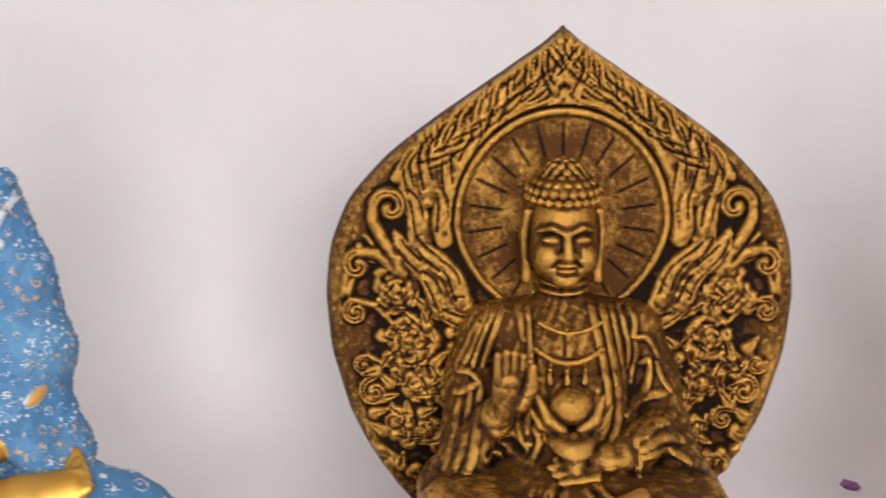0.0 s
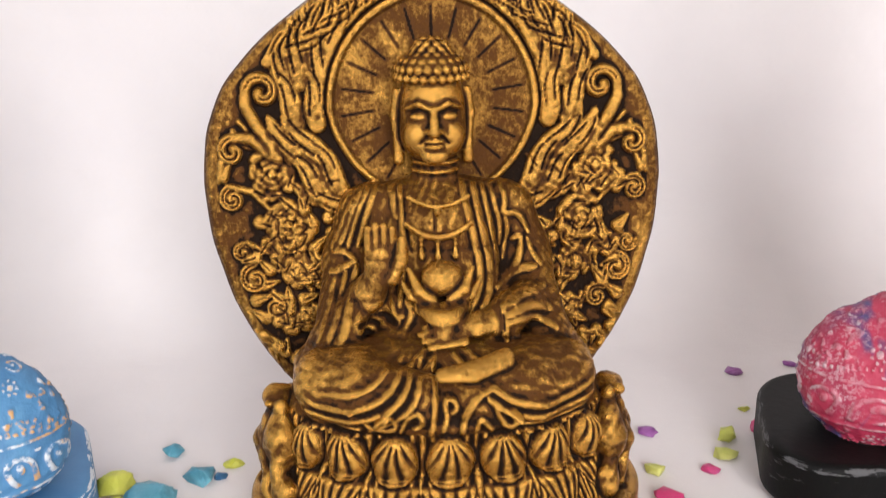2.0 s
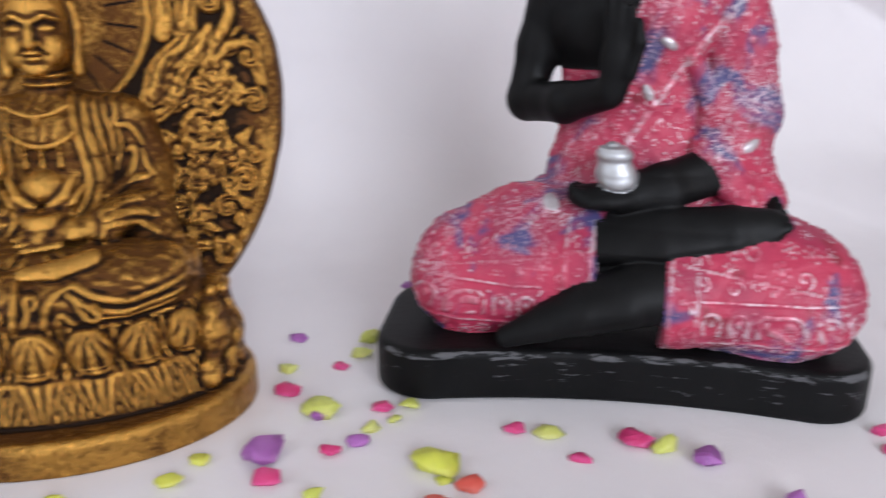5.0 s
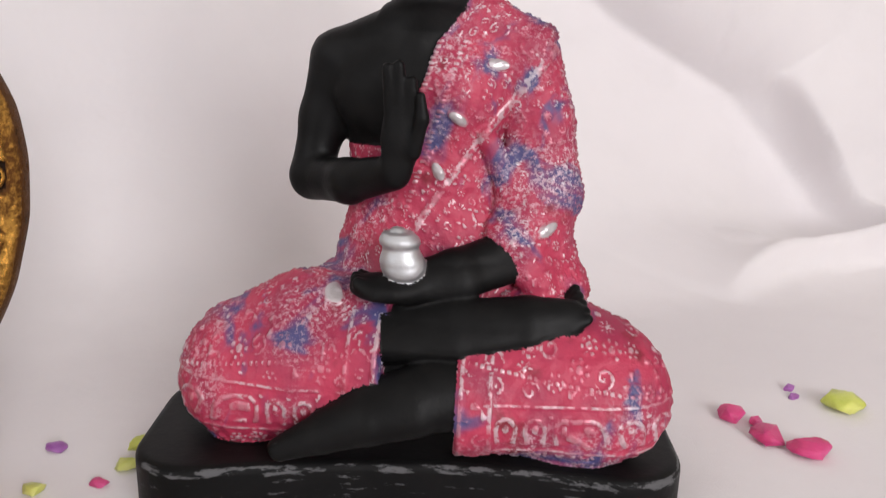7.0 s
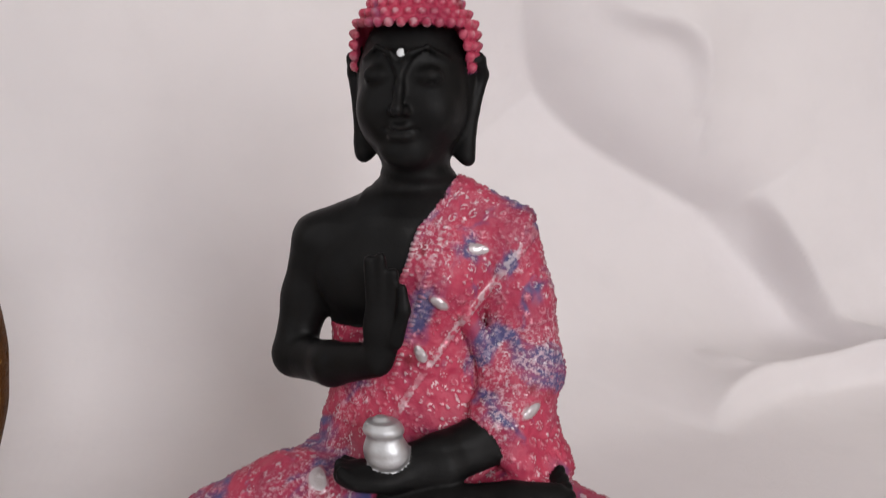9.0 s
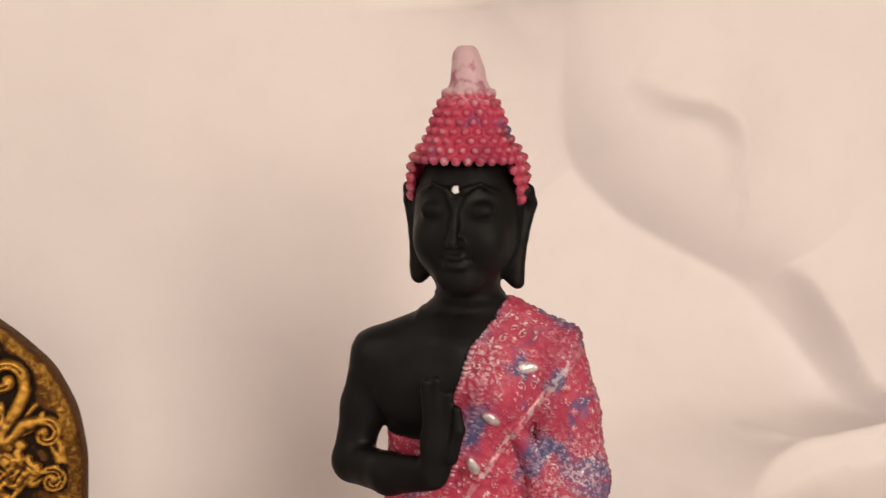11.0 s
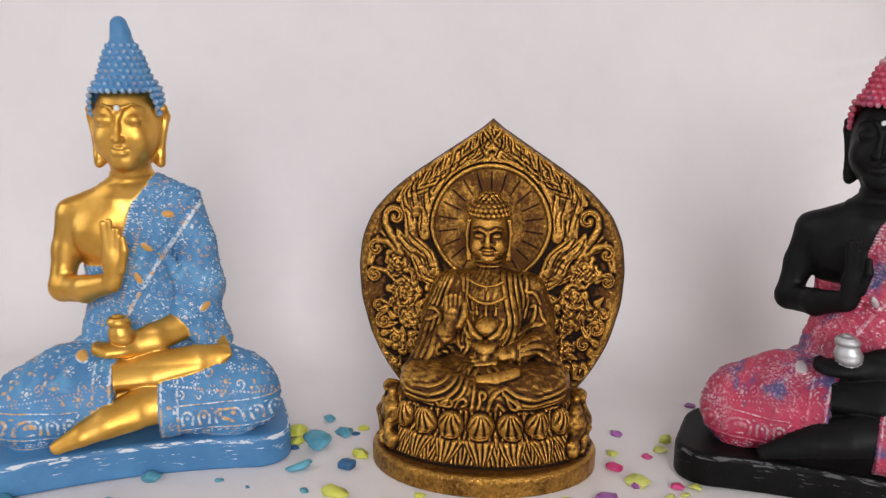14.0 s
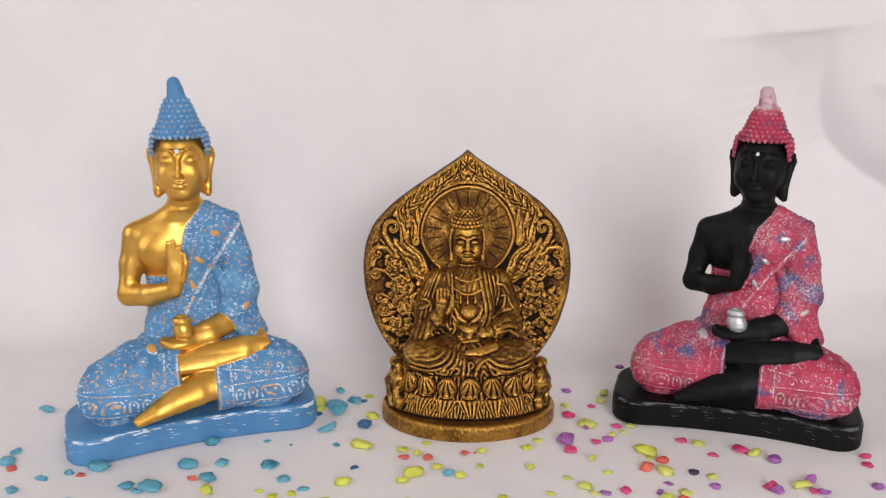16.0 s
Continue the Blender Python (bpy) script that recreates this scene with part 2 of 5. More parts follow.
    def skin(self):
        """Vertices, quads, normals and, for each group, its distance at the vertices."""
        names = list(self.groups)
        d = self.groups[names[0]].copy()
        for g in names[1:]:
            np.minimum(d, self.groups[g], out=d)
        for ax in range(3):
            for e in (0, -1):
                d[tuple(e if a == ax else slice(None) for a in range(3))] = 0.03
        neg = d < 0
        some = np.zeros([n - 1 for n in self.n], bool)
        every = np.ones_like(some)
        corners = [(i, j, l) for i in (0, 1) for j in (0, 1) for l in (0, 1)]
        cut = lambda a, o: a[o[0]:a.shape[0] - 1 + o[0], o[1]:a.shape[1] - 1 + o[1], o[2]:a.shape[2] - 1 + o[2]]
        for o in corners:
            c = cut(neg, o)
            some |= c
            every &= c
        cells = np.argwhere(some & ~every)
        val = np.stack([d[cells[:, 0] + o[0], cells[:, 1] + o[1], cells[:, 2] + o[2]] for o in corners], 1)
        off = np.array(corners, np.float32)
        total, count = np.zeros((len(cells), 3), np.float32), np.zeros((len(cells), 1), np.float32)
        for a in range(8):
            for b in range(a + 1, 8):
                if np.abs(off[a] - off[b]).sum() != 1:
                    continue
                va, vb = val[:, a], val[:, b]
                hit = (va < 0) != (vb < 0)
                t = np.where(hit, va / np.where(hit, va - vb, 1), 0)[:, None]
                total += np.where(hit[:, None], off[a] + t * (off[b] - off[a]), 0)
                count += hit[:, None]
        verts = (cells + total / count) * self.h + self.low
        index = np.full(some.shape, -1, np.int32)
        index[tuple(cells.T)] = np.arange(len(cells))
        quads = []
        for ax in range(3):
            lo, hi = [slice(None)] * 3, [slice(None)] * 3
            lo[ax], hi[ax] = slice(0, -1), slice(1, None)
            na, nb = neg[tuple(lo)], neg[tuple(hi)]
            e = np.argwhere(na != nb)
            u, v = (ax + 1) % 3, (ax + 2) % 3
            ok = (e[:, u] > 0) & (e[:, v] > 0) & (e[:, u] < self.n[u] - 1) & (e[:, v] < self.n[v] - 1)
            e = e[ok]
            flip = nb[tuple(e.T)]
            ring = []
            for du, dv in ((1, 1), (0, 1), (0, 0), (1, 0)):
                p = e.copy()
                p[:, u] -= du
                p[:, v] -= dv
                ring.append(index[tuple(p.T)])
            q = np.stack(ring, 1)
            q[flip] = q[flip][:, ::-1]
            quads.append(q)
        quads = np.concatenate(quads)
        at = np.clip(np.rint((verts - self.low) / self.h).astype(int), 0, np.array(self.n) - 1)
        near = {g: self.groups[g][tuple(at.T)] for g in names}
        return verts.astype(np.float64), quads, near


def soften(verts, quads, rounds, amount=0.5):
    """Ease the vertices towards their neighbours."""
    for _ in range(rounds):
        total, count = np.zeros_like(verts), np.zeros(len(verts))
        for a, b in ((0, 1), (1, 2), (2, 3), (3, 0)):
            for c in range(3):
                total[:, c] += np.bincount(quads[:, a], verts[quads[:, b], c], len(verts))
                total[:, c] += np.bincount(quads[:, b], verts[quads[:, a], c], len(verts))
            count += np.bincount(quads[:, a], minlength=len(verts)) + np.bincount(quads[:, b], minlength=len(verts))
        verts = verts + amount * (total / np.maximum(count, 1)[:, None] - verts)
    return verts


def normals_of(verts, quads):
    n = np.cross(verts[quads[:, 2]] - verts[quads[:, 0]], verts[quads[:, 3]] - verts[quads[:, 1]])
    out = np.zeros_like(verts)
    for a in range(4):
        for c in range(3):
            out[:, c] += np.bincount(quads[:, a], n[:, c], len(verts))
    return out / np.maximum(np.linalg.norm(out, axis=1), 1e-12)[:, None]


def quad_mesh(name, verts, quads, material, fields=None):
    me = bpy.data.meshes.new(name)
    me.vertices.add(len(verts))
    me.vertices.foreach_set("co", verts.astype(np.float32).ravel())
    me.loops.add(quads.size)
    me.loops.foreach_set("vertex_index", quads.astype(np.int32).ravel())
    me.polygons.add(len(quads))
    me.polygons.foreach_set("loop_start", np.arange(0, quads.size, 4, dtype=np.int32))
    me.polygons.foreach_set("use_smooth", np.ones(len(quads), bool))
    for key, v in (fields or {}).items():
        me.attributes.new(key, "FLOAT", "POINT").data.foreach_set("value", v.astype(np.float32))
    me.materials.append(material)
    me.update()
    me.validate()
    return me


def smooth(a, lo, hi):
    t = np.clip((a - lo) / (hi - lo), 0, 1)
    return t * t * (3 - 2 * t)


# ---- the room, the table and the sheet ----
def box_mesh(name, low, high, material, bevel=0.0):
    bm = bmesh.new()
    bmesh.ops.create_cube(bm, size=1)
    for v in bm.verts:
        v.co = [(a + b) / 2 + c * (b - a) for a, b, c in zip(low, high, v.co)]
    if bevel:
        bmesh.ops.bevel(bm, geom=bm.edges[:], offset=bevel, segments=2, affect="EDGES")
    me = bpy.data.meshes.new(name)
    bm.to_mesh(me)
    bm.free()
    me.materials.append(material)
    return me


def part(name, me, parent, label=""):
    ob = new(name, me)
    ob.parent = parent
    return tagged(ob, label)


def setting(name, low, high, material, label, bevel=0.0):
    return tagged(new(name, box_mesh(name, low, high, material, bevel)), label, kind="structure", category=name.split("_")[0])


X0, X1, Y0, Y1, Z0, Z1 = -1.7, 1.7, -2.3, 0.75, -0.74, 1.7
setting("floor", (X0, Y0, Z0 - 0.1), (X1, Y1, Z0), FLOOR, "plain beige floor of the room")
setting("ceiling", (X0, Y0, Z1), (X1, Y1, Z1 + 0.1), CEILING, "plain white ceiling of the room")
setting("wall_north", (X0 - 0.1, Y1, Z0), (X1 + 0.1, Y1 + 0.1, Z1), WALL, "plain cream wall behind the hung sheet")
setting("wall_east", (X1, Y0, Z0), (X1 + 0.1, Y1, Z1), WALL, "plain cream side wall of the room")


def wall_with_opening(name, low, high, axis, a, b, z0, z1):
    """A wall along an axis (0 or 1) with one window opening from a to b and z0 to z1."""
    bm = bmesh.new()
    for p, q, r, s in ((low[axis], a, low[2], high[2]), (b, high[axis], low[2], high[2]), (a, b, low[2], z0), (a, b, z1, high[2])):
        lo, hi = list(low), list(high)
        lo[axis], hi[axis], lo[2], hi[2] = p, q, r, s
        cube = bmesh.ops.create_cube(bm, size=1)
        for v in cube["verts"]:
            v.co = [(m + n) / 2 + c * (n - m) for m, n, c in zip(lo, hi, v.co)]
    me = bpy.data.meshes.new(name)
    bm.to_mesh(me)
    bm.free()
    me.materials.append(WALL)
    return tagged(new(name, me), "plain cream wall with an assumed, unseen window opening", "wall", kind="structure")


wall_with_opening("wall_west", (X0 - 0.1, Y0, Z0), (X0, Y1, Z1), 1, -1.5, 0.0, 0.3, 1.55)
# unseen opening, added to go with the rear light
wall_with_opening("wall_south", (X0 - 0.1, Y0 - 0.1, Z0), (X1 + 0.1, Y0, Z1), 0, -0.05, 1.45, 0.4, 1.55)


def sheet_mesh():
    """The sheet lies on the table, turns up in a wide curve and hangs on the wall; rise counts along it from where the curve begins."""
    front, turn, r, lean = -0.62, 0.335, 0.10, 0.10
    quarter = r * math.pi / 2
    xs = np.concatenate([np.arange(-0.80, 0.32, 0.004), np.arange(0.32, 0.9001, 0.0025)])
    rises = np.concatenate([np.arange(front - turn, -0.02, 0.004), np.arange(-0.02, 0.46, 0.0025), np.arange(0.46, 0.94, 0.004)])
    u, rise = np.meshgrid(xs, rises, indexing="ij")
    angle = np.clip(rise / r, 0, math.pi / 2)
    y = np.where(rise < 0, turn + rise, turn + r * np.sin(angle) + lean * np.maximum(rise - quarter, 0))
    z = np.where(rise < 0, 0.0, r - r * np.cos(angle) + np.maximum(rise - quarter, 0))
    hung = smooth(rise, 0.02, 0.12)

    def fold(points, above, below, depth, ends=0.05):
        """A ridge (or, with a negative depth, a valley) along a line of points: long on its left side, short on its right."""
        for _ in range(3):
            cut = [points[0]]
            for (x1, z1), (x2, z2) in zip(points, points[1:]):
                cut += [(0.75 * x1 + 0.25 * x2, 0.75 * z1 + 0.25 * z2), (0.25 * x1 + 0.75 * x2, 0.25 * z1 + 0.75 * z2)]
            points = cut + [points[-1]]
        best, sign, run = np.full(u.shape, 9.0), np.ones(u.shape), np.zeros(u.shape)
        total = sum(math.dist(p, q) for p, q in zip(points, points[1:]))
        walked = 0.0
        for (x1, z1), (x2, z2) in zip(points, points[1:]):
            dx, dz = x2 - x1, z2 - z1
            t = np.clip(((u - x1) * dx + (rise - z1) * dz) / (dx * dx + dz * dz), 0, 1)
            d = np.hypot(u - x1 - t * dx, rise - z1 - t * dz)
            nearer = d < best
            best = np.where(nearer, d, best)
            sign = np.where(nearer, np.sign(dx * (rise - z1) - dz * (u - x1)), sign)
            run = np.where(nearer, walked + t * math.hypot(dx, dz), run)
            walked += math.hypot(dx, dz)
        fade = np.clip(run / ends, 0, 1) * np.clip((total - run) / ends + 0.25, 0, 1)
        return depth * fade ** 0.7 * np.where(sign > 0, 1.06 * np.exp(-np.sqrt(best * best + 0.06 ** 2 * above * above) / above), np.exp(-(best / below) ** 2))

    # broad soft billows of the hung part, faint creases of the lying part
    out = -hung * (0.006 * np.sin(u * 9.0 + 1.3 * np.sin(z * 6.0)) + 0.004 * np.sin(u * 21.0 + z * 5.0 + 0.7) + 0.0012 * np.sin(u * 63 + 9 * z) * np.sin(z * 37 + 5 * u))
    out = out + (1 - hung) * 0.0007 * np.sin(u * 23 + 4 * y) * np.sin(y * 31 + u * 7)
    out = out + smooth(rise, 0.03, 0.10) * fold([(0.384, 0.345), (0.393, 0.258), (0.429, 0.212), (0.486, 0.180), (0.550, 0.148), (0.602, 0.107), (0.66, 0.05)], 0.030, 0.100, -0.054, 0.11)
    out = out + (fold([(0.560, 0.175), (0.593, 0.130), (0.604, 0.114), (0.619, 0.082), (0.635, 0.050)], 0.024, 0.007, 0.028)
                 + fold([(0.464, 0.018), (0.471, 0.026), (0.496, 0.043), (0.542, 0.054), (0.585, 0.055), (0.66, 0.045)], 0.026, 0.009, 0.020)
                 + fold([(0.496, 0.082), (0.498, 0.070), (0.510, 0.056)], 0.012, 0.006, 0.009, 0.02)
                 + fold([(0.540, 0.040), (0.572, 0.049), (0.635, 0.063), (0.70, 0.09)], 0.016, 0.006, 0.016)
                 + fold([(0.430, 0.300), (0.454, 0.287), (0.484, 0.283), (0.503, 0.266), (0.508, 0.235)], 0.022, 0.009, 0.012)
                 + fold([(0.290, 0.40), (0.335, 0.345), (0.370, 0.320)], 0.016, 0.010, 0.003)
                 + fold([(-0.42, 0.45), (-0.36, 0.31), (-0.33, 0.17)], 0.05, 0.05, 0.006))
    y = y - out * np.sin(angle)
    z = z + out * np.cos(angle)
    n, m = u.shape
    verts = np.stack([u.ravel(), y.ravel(), z.ravel()], 1)
    i = np.arange(n * m).reshape(n, m)
    quads = np.stack([i[:-1, :-1].ravel(), i[1:, :-1].ravel(), i[1:, 1:].ravel(), i[:-1, 1:].ravel()], 1)
    return quad_mesh("sheet", verts, quads, CLOTH)


tagged(new("cloth_sheet", sheet_mesh()), "white cotton sheet laid over the table and hung up behind", "cloth", kind="structure")

table = tagged(new("table"), "plain brown wooden table under the sheet", "table")
part("tabletop", box_mesh("tabletop", (-0.8, -0.63, -0.035), (0.9, 0.5, -0.006), WOOD, 0.003), table)
for lx in (-0.74, 0.84):
    for ly in (-0.57, 0.44):
        part("leg", box_mesh("leg", (lx - 0.03, ly - 0.03, Z0), (lx + 0.03, ly + 0.03, -0.035), WOOD, 0.004), table)


# ---- the two robed seated figures, cast from one mould: front is -y ----
def ripple(x, y, z, seed_, freq, n=8):
    """A lumpy field, about -1 to 1, of a few crossing waves."""
    rng = np.random.default_rng(seed_)
    out = 0
    for _ in range(n):
        k = rng.normal(size=3)
        k *= freq * rng.uniform(0.6, 1.6) / np.linalg.norm(k)
        out = out + np.sin(k[0] * x + k[1] * y + k[2] * z + rng.uniform(0, 6.28) + 1.5 * np.sin(0.35 * (k[1] * x + k[2] * y + k[0] * z)))
    return out / n ** 0.5 / 1.4


def robed_figure():
    c = Cast((-0.104, -0.054, -0.002), (0.104, 0.050, 0.2585), 0.00070)
    P = lambda x, v, z: (x, -v, z)  # v: towards the front
    hx = -0.002
    # head
    c.ball("skin", P(hx, -0.0115, 0.1985), (0.0203, 0.0205, 0.0235), 0.003)
    c.ball("skin", P(hx, -0.0068, 0.1875), (0.0196, 0.0160, 0.0148), 0.006)
    c.ball("skin", P(hx, 0.0045, 0.1762), (0.0080, 0.0048, 0.0044), 0.006)
    c.chain("skin", [P(hx, 0.0088, 0.2030), P(hx, 0.0108, 0.1965), P(hx, 0.0136, 0.1902)], [0.0011, 0.0014, 0.0023], 0.0018)
    for s in (-1, 1):
        c.ball("skin", P(hx + s * 0.0024, 0.0108, 0.1898), 0.0016, 0.0012)
        c.ball("skin", P(hx + s * 0.0085, 0.0120, 0.2036), (0.0050, 0.0022, 0.0016), 0.0014, cut=True)
        c.chain("skin", [P(hx + s * 0.0010, 0.0090, 0.2020), P(hx + s * 0.0036, 0.0088, 0.2068), P(hx + s * 0.0090, 0.0072, 0.2088), P(hx + s * 0.0155, 0.0012, 0.2050)], [0.0010, 0.0010, 0.0009, 0.0005], 0.0014)
        c.ball("skin", P(hx + s * 0.0086, 0.0056, 0.2000), (0.0058, 0.0040, 0.0034), 0.0008)
        c.chain("skin", [P(hx + s * 0.0036, 0.0094, 0.1990), P(hx + s * 0.0084, 0.0100, 0.1976), P(hx + s * 0.0136, 0.0060, 0.1990)], [0.0005, 0.0006, 0.0004], 0.0005, cut=True)
        c.ball("skin", P(hx + s * 0.0098, 0.0024, 0.1895), (0.0068, 0.0058, 0.0066), 0.005)
        # long ears
        c.chain("skin", [P(hx + s * 0.0198, -0.0090, 0.2035), P(hx + s * 0.0238, -0.0120, 0.2050), P(hx + s * 0.0246, -0.0150, 0.2005),
                         P(hx + s * 0.0218, -0.0125, 0.1890), P(hx + s * 0.0200, -0.0105, 0.1780), P(hx + s * 0.0198, -0.0100, 0.1745)],
                [0.0018, 0.0022, 0.0022, 0.0022, 0.0030, 0.0032], 0.0012)
        c.rod("skin", P(hx + s * 0.0195, -0.012, 0.202), P(hx + s * 0.0178, -0.011, 0.176), 0.0026, 0.0026, 0.002)
    c.chain("skin", [P(hx - 0.0068, 0.0062, 0.1858), P(hx - 0.0022, 0.0096, 0.1850), P(hx, 0.0100, 0.1844), P(hx + 0.0022, 0.0096, 0.1850), P(hx + 0.0068, 0.0062, 0.1858)], [0.0004, 0.0012, 0.0011, 0.0012, 0.0004], 0.0009)
    c.ball("skin", P(hx, 0.0088, 0.1819), (0.0048, 0.0022, 0.0016), 0.0010)
    c.chain("skin", [P(hx - 0.0066, 0.0078, 0.1846), P(hx, 0.0106, 0.1835), P(hx + 0.0066, 0.0078, 0.1846)], [0.0004, 0.0004, 0.0004], 0.0003, cut=True)
    # neck and bare torso
    c.rod("skin", P(hx, -0.012, 0.150), P(hx, -0.011, 0.176), 0.0135, 0.0122, 0.006)
    for z in (0.1640, 0.1685):
        c.ball("skin", P(hx, -0.0113, z), (0.0136, 0.0136, 0.0020), 0.002)
    c.ball("skin", P(-0.002, -0.013, 0.1350), (0.0350, 0.0195, 0.0250), 0.006)
    c.ball("skin", P(-0.002, -0.013, 0.1050), (0.0270, 0.0200, 0.0330), 0.008)
    c.ball("skin", P(-0.015, -0.001, 0.1330), (0.0150, 0.0085, 0.0110), 0.008)
    c.ball("skin", P(0.013, -0.001, 0.1330), (0.0150, 0.0085, 0.0110), 0.008)
    c.rod("skin", P(-0.006, -0.012, 0.158), P(-0.032, -0.013, 0.1455), 0.008, 0.0095, 0.008)
    c.rod("skin", P(0.004, -0.012, 0.158), P(0.034, -0.013, 0.1480), 0.008, 0.0095, 0.008)
    # raised arm and hand
    c.chain("skin", [P(-0.0335, -0.013, 0.1430), P(-0.0390, -0.0115, 0.1230), P(-0.0430, -0.006, 0.1030)], [0.0102, 0.0088, 0.0082], 0.004)
    c.chain("skin", [P(-0.0430, -0.006, 0.1020), P(-0.0250, 0.010, 0.1040), P(-0.0060, 0.0235, 0.1100)], [0.0082, 0.0078, 0.0060], 0.003)
    c.ball("skin", P(-0.0035, 0.0255, 0.1210), (0.0068, 0.0046, 0.0120), 0.004)
    for i, (fx, top) in enumerate(((-0.0072, 0.1445), (-0.0032, 0.1455), (0.0012, 0.1405))):
        c.rod("skin", P(fx * 0.7 - 0.001, 0.0260, 0.1270), P(fx, 0.0265, top), 0.0027, 0.0021, 0.0012)
    c.chain("skin", [P(0.0015, 0.0275, 0.1180), P(0.0050, 0.0290, 0.1290), P(0.0045, 0.0285, 0.1360)], [0.0030, 0.0024, 0.0018], 0.0015)
    # resting forearm and palm
    c.chain("skin", [P(0.0310, 0.0120, 0.0810), P(0.0140, 0.0240, 0.0770), P(-0.0020, 0.0300, 0.0745)], [0.0080, 0.0074, 0.0060], 0.003)
    c.ball("skin", P(-0.0090, 0.0320, 0.0735), (0.0125, 0.0085, 0.0042), 0.003)
    for i in range(4):
        c.rod("skin", P(-0.012, 0.0265 + i * 0.0040, 0.0730), P(-0.0205 + abs(i - 1.2) * 0.0012, 0.0265 + i * 0.0036, 0.0755), 0.0022, 0.0018, 0.001)
    # crossed legs: upper foot, lower shin and foot, and the dark gap behind them
    c.rod("skin", P(-0.014, 0.016, 0.050), P(0.026, 0.016, 0.050), 0.0110, 0.0110, 0.003)
    c.chain("skin", [P(-0.0140, 0.0250, 0.0590), P(0.0140, 0.0285, 0.0625), P(0.0370, 0.0270, 0.0655), P(0.0500, 0.0240, 0.0665)], [0.0088, 0.0080, 0.0070, 0.0052], 0.0012)
    for i in range(5):
        c.rod("skin", P(0.0500, 0.0275 - i * 0.0030, 0.0650 + i * 0.0012), P(0.0555 - i * 0.0008, 0.0265 - i * 0.0030, 0.0670 + i * 0.0014), 0.0021, 0.0017, 0.0008)
    c.chain("skin", [P(0.0280, 0.0230, 0.0465), P(0.0080, 0.0290, 0.0445)], [0.0118, 0.0108], 0.0010)
    c.chain("skin", [P(0.0030, 0.0320, 0.0430), P(-0.0110, 0.0350, 0.0395), P(-0.0240, 0.0375, 0.0345), P(-0.0380, 0.0390, 0.0290)], [0.0100, 0.0086, 0.0060, 0.0034], 0.0010)
    # robe: lap, thighs, wrapped waist, draped shoulder and sleeve
    c.ball("robe", P(0.003, -0.007, 0.0550), (0.0510, 0.0240, 0.0255), 0.010)
    c.chain("robe", [P(-0.0555, 0.013, 0.0430), P(-0.0380, 0.0130, 0.0485), P(-0.0080, 0.0190, 0.0520)], [0.0205, 0.0230, 0.0190], 0.006)
    c.ball("robe", P(-0.0555, 0.016, 0.0425), (0.0230, 0.0172, 0.0212), 0.005)
    c.chain("robe", [P(0.0590, 0.011, 0.0435), P(0.0420, 0.0110, 0.0475), P(0.0200, 0.0190, 0.0440)], [0.0207, 0.0228, 0.0195], 0.006)
    c.ball("robe", P(0.0580, 0.014, 0.0430), (0.0250, 0.0178, 0.0212), 0.005)
    # cuffs of the trouser legs end beside the shins
    f = c.field("robe")
    X, Y, Z = c.axes[0][:, None, None], c.axes[1][None, :, None], c.axes[2][None, None, :]
    gap = np.maximum(np.maximum(-0.0085 - 0.10 * (Z - 0.05) - X, X - 0.0160), np.maximum(0.012 + Y, Z - 0.066 - 0.0 * X))
    np.maximum(f, -gap.astype(np.float32), out=f)
    c.ball("drape", P(0.000, -0.013, 0.1350), (0.0368, 0.0213, 0.0262), 0.006)
    c.ball("drape", P(0.002, -0.012, 0.1030), (0.0310, 0.0225, 0.0380), 0.008)
    c.ball("drape", P(0.004, -0.008, 0.0750), (0.0375, 0.0250, 0.0240), 0.012)
    c.ball("drape", P(0.014, -0.001, 0.1330), (0.0160, 0.0100, 0.0130), 0.008)
    c.rod("drape", P(0.012, -0.012, 0.1600), P(0.034, -0.013, 0.1485), 0.0085, 0.0110, 0.008)
    f = c.field("drape")
    line = 0.0115 - (0.163 - Z) * 0.36
    side, low = line - X + 0 * Y, Z - 0.1165 - 0.05 * X + 0 * Y
    np.maximum(f, np.minimum(side, low).astype(np.float32), out=f)
    c.chain("sleeve", [P(0.0360, -0.013, 0.1470), P(0.0410, -0.012, 0.1250), P(0.0440, -0.007, 0.1020)], [0.0118, 0.0122, 0.0130], 0.004)
    c.chain("sleeve", [P(0.0440, -0.007, 0.1000), P(0.0340, 0.0100, 0.0840)], [0.0130, 0.0108], 0.004)
    c.chain("sleeve", [P(0.0420, -0.002, 0.0900), P(0.0480, 0.0040, 0.0720), P(0.0400, 0.0140, 0.0740)], [0.0110, 0.0070, 0.0060], 0.006)
    c.rod("sleeve", P(0.0160, 0.0030, 0.1400), P(0.0360, 0.0020, 0.0980), 0.0024, 0.0050, 0.006)
    # hair cap, cone of curls and top knot
    def hairline(x, v):
        """Lowest height of the hair: level over the brow, down to the ears at the sides."""
        return 0.2152 + 0.0012 * smooth(-np.abs(x - hx), -0.014, 0.0) - 0.0140 * smooth(np.abs(x - hx), 0.0188, 0.0210) * smooth(0.003 - v, 0.0, 0.004) - 0.018 * smooth(-0.008 - v, 0.0, 0.012)

    bell = lambda z: float(np.interp(z, [0.198, 0.2095, 0.2150, 0.2195, 0.2240, 0.2290, 0.2350, 0.2400, 0.2430], [0.0218, 0.0224, 0.0218, 0.0188, 0.0154, 0.0138, 0.0116, 0.0088, 0.0070]))
    c.ball("hair", P(hx, -0.0130, 0.2045), (0.0218, 0.0226, 0.0200), 0.003)
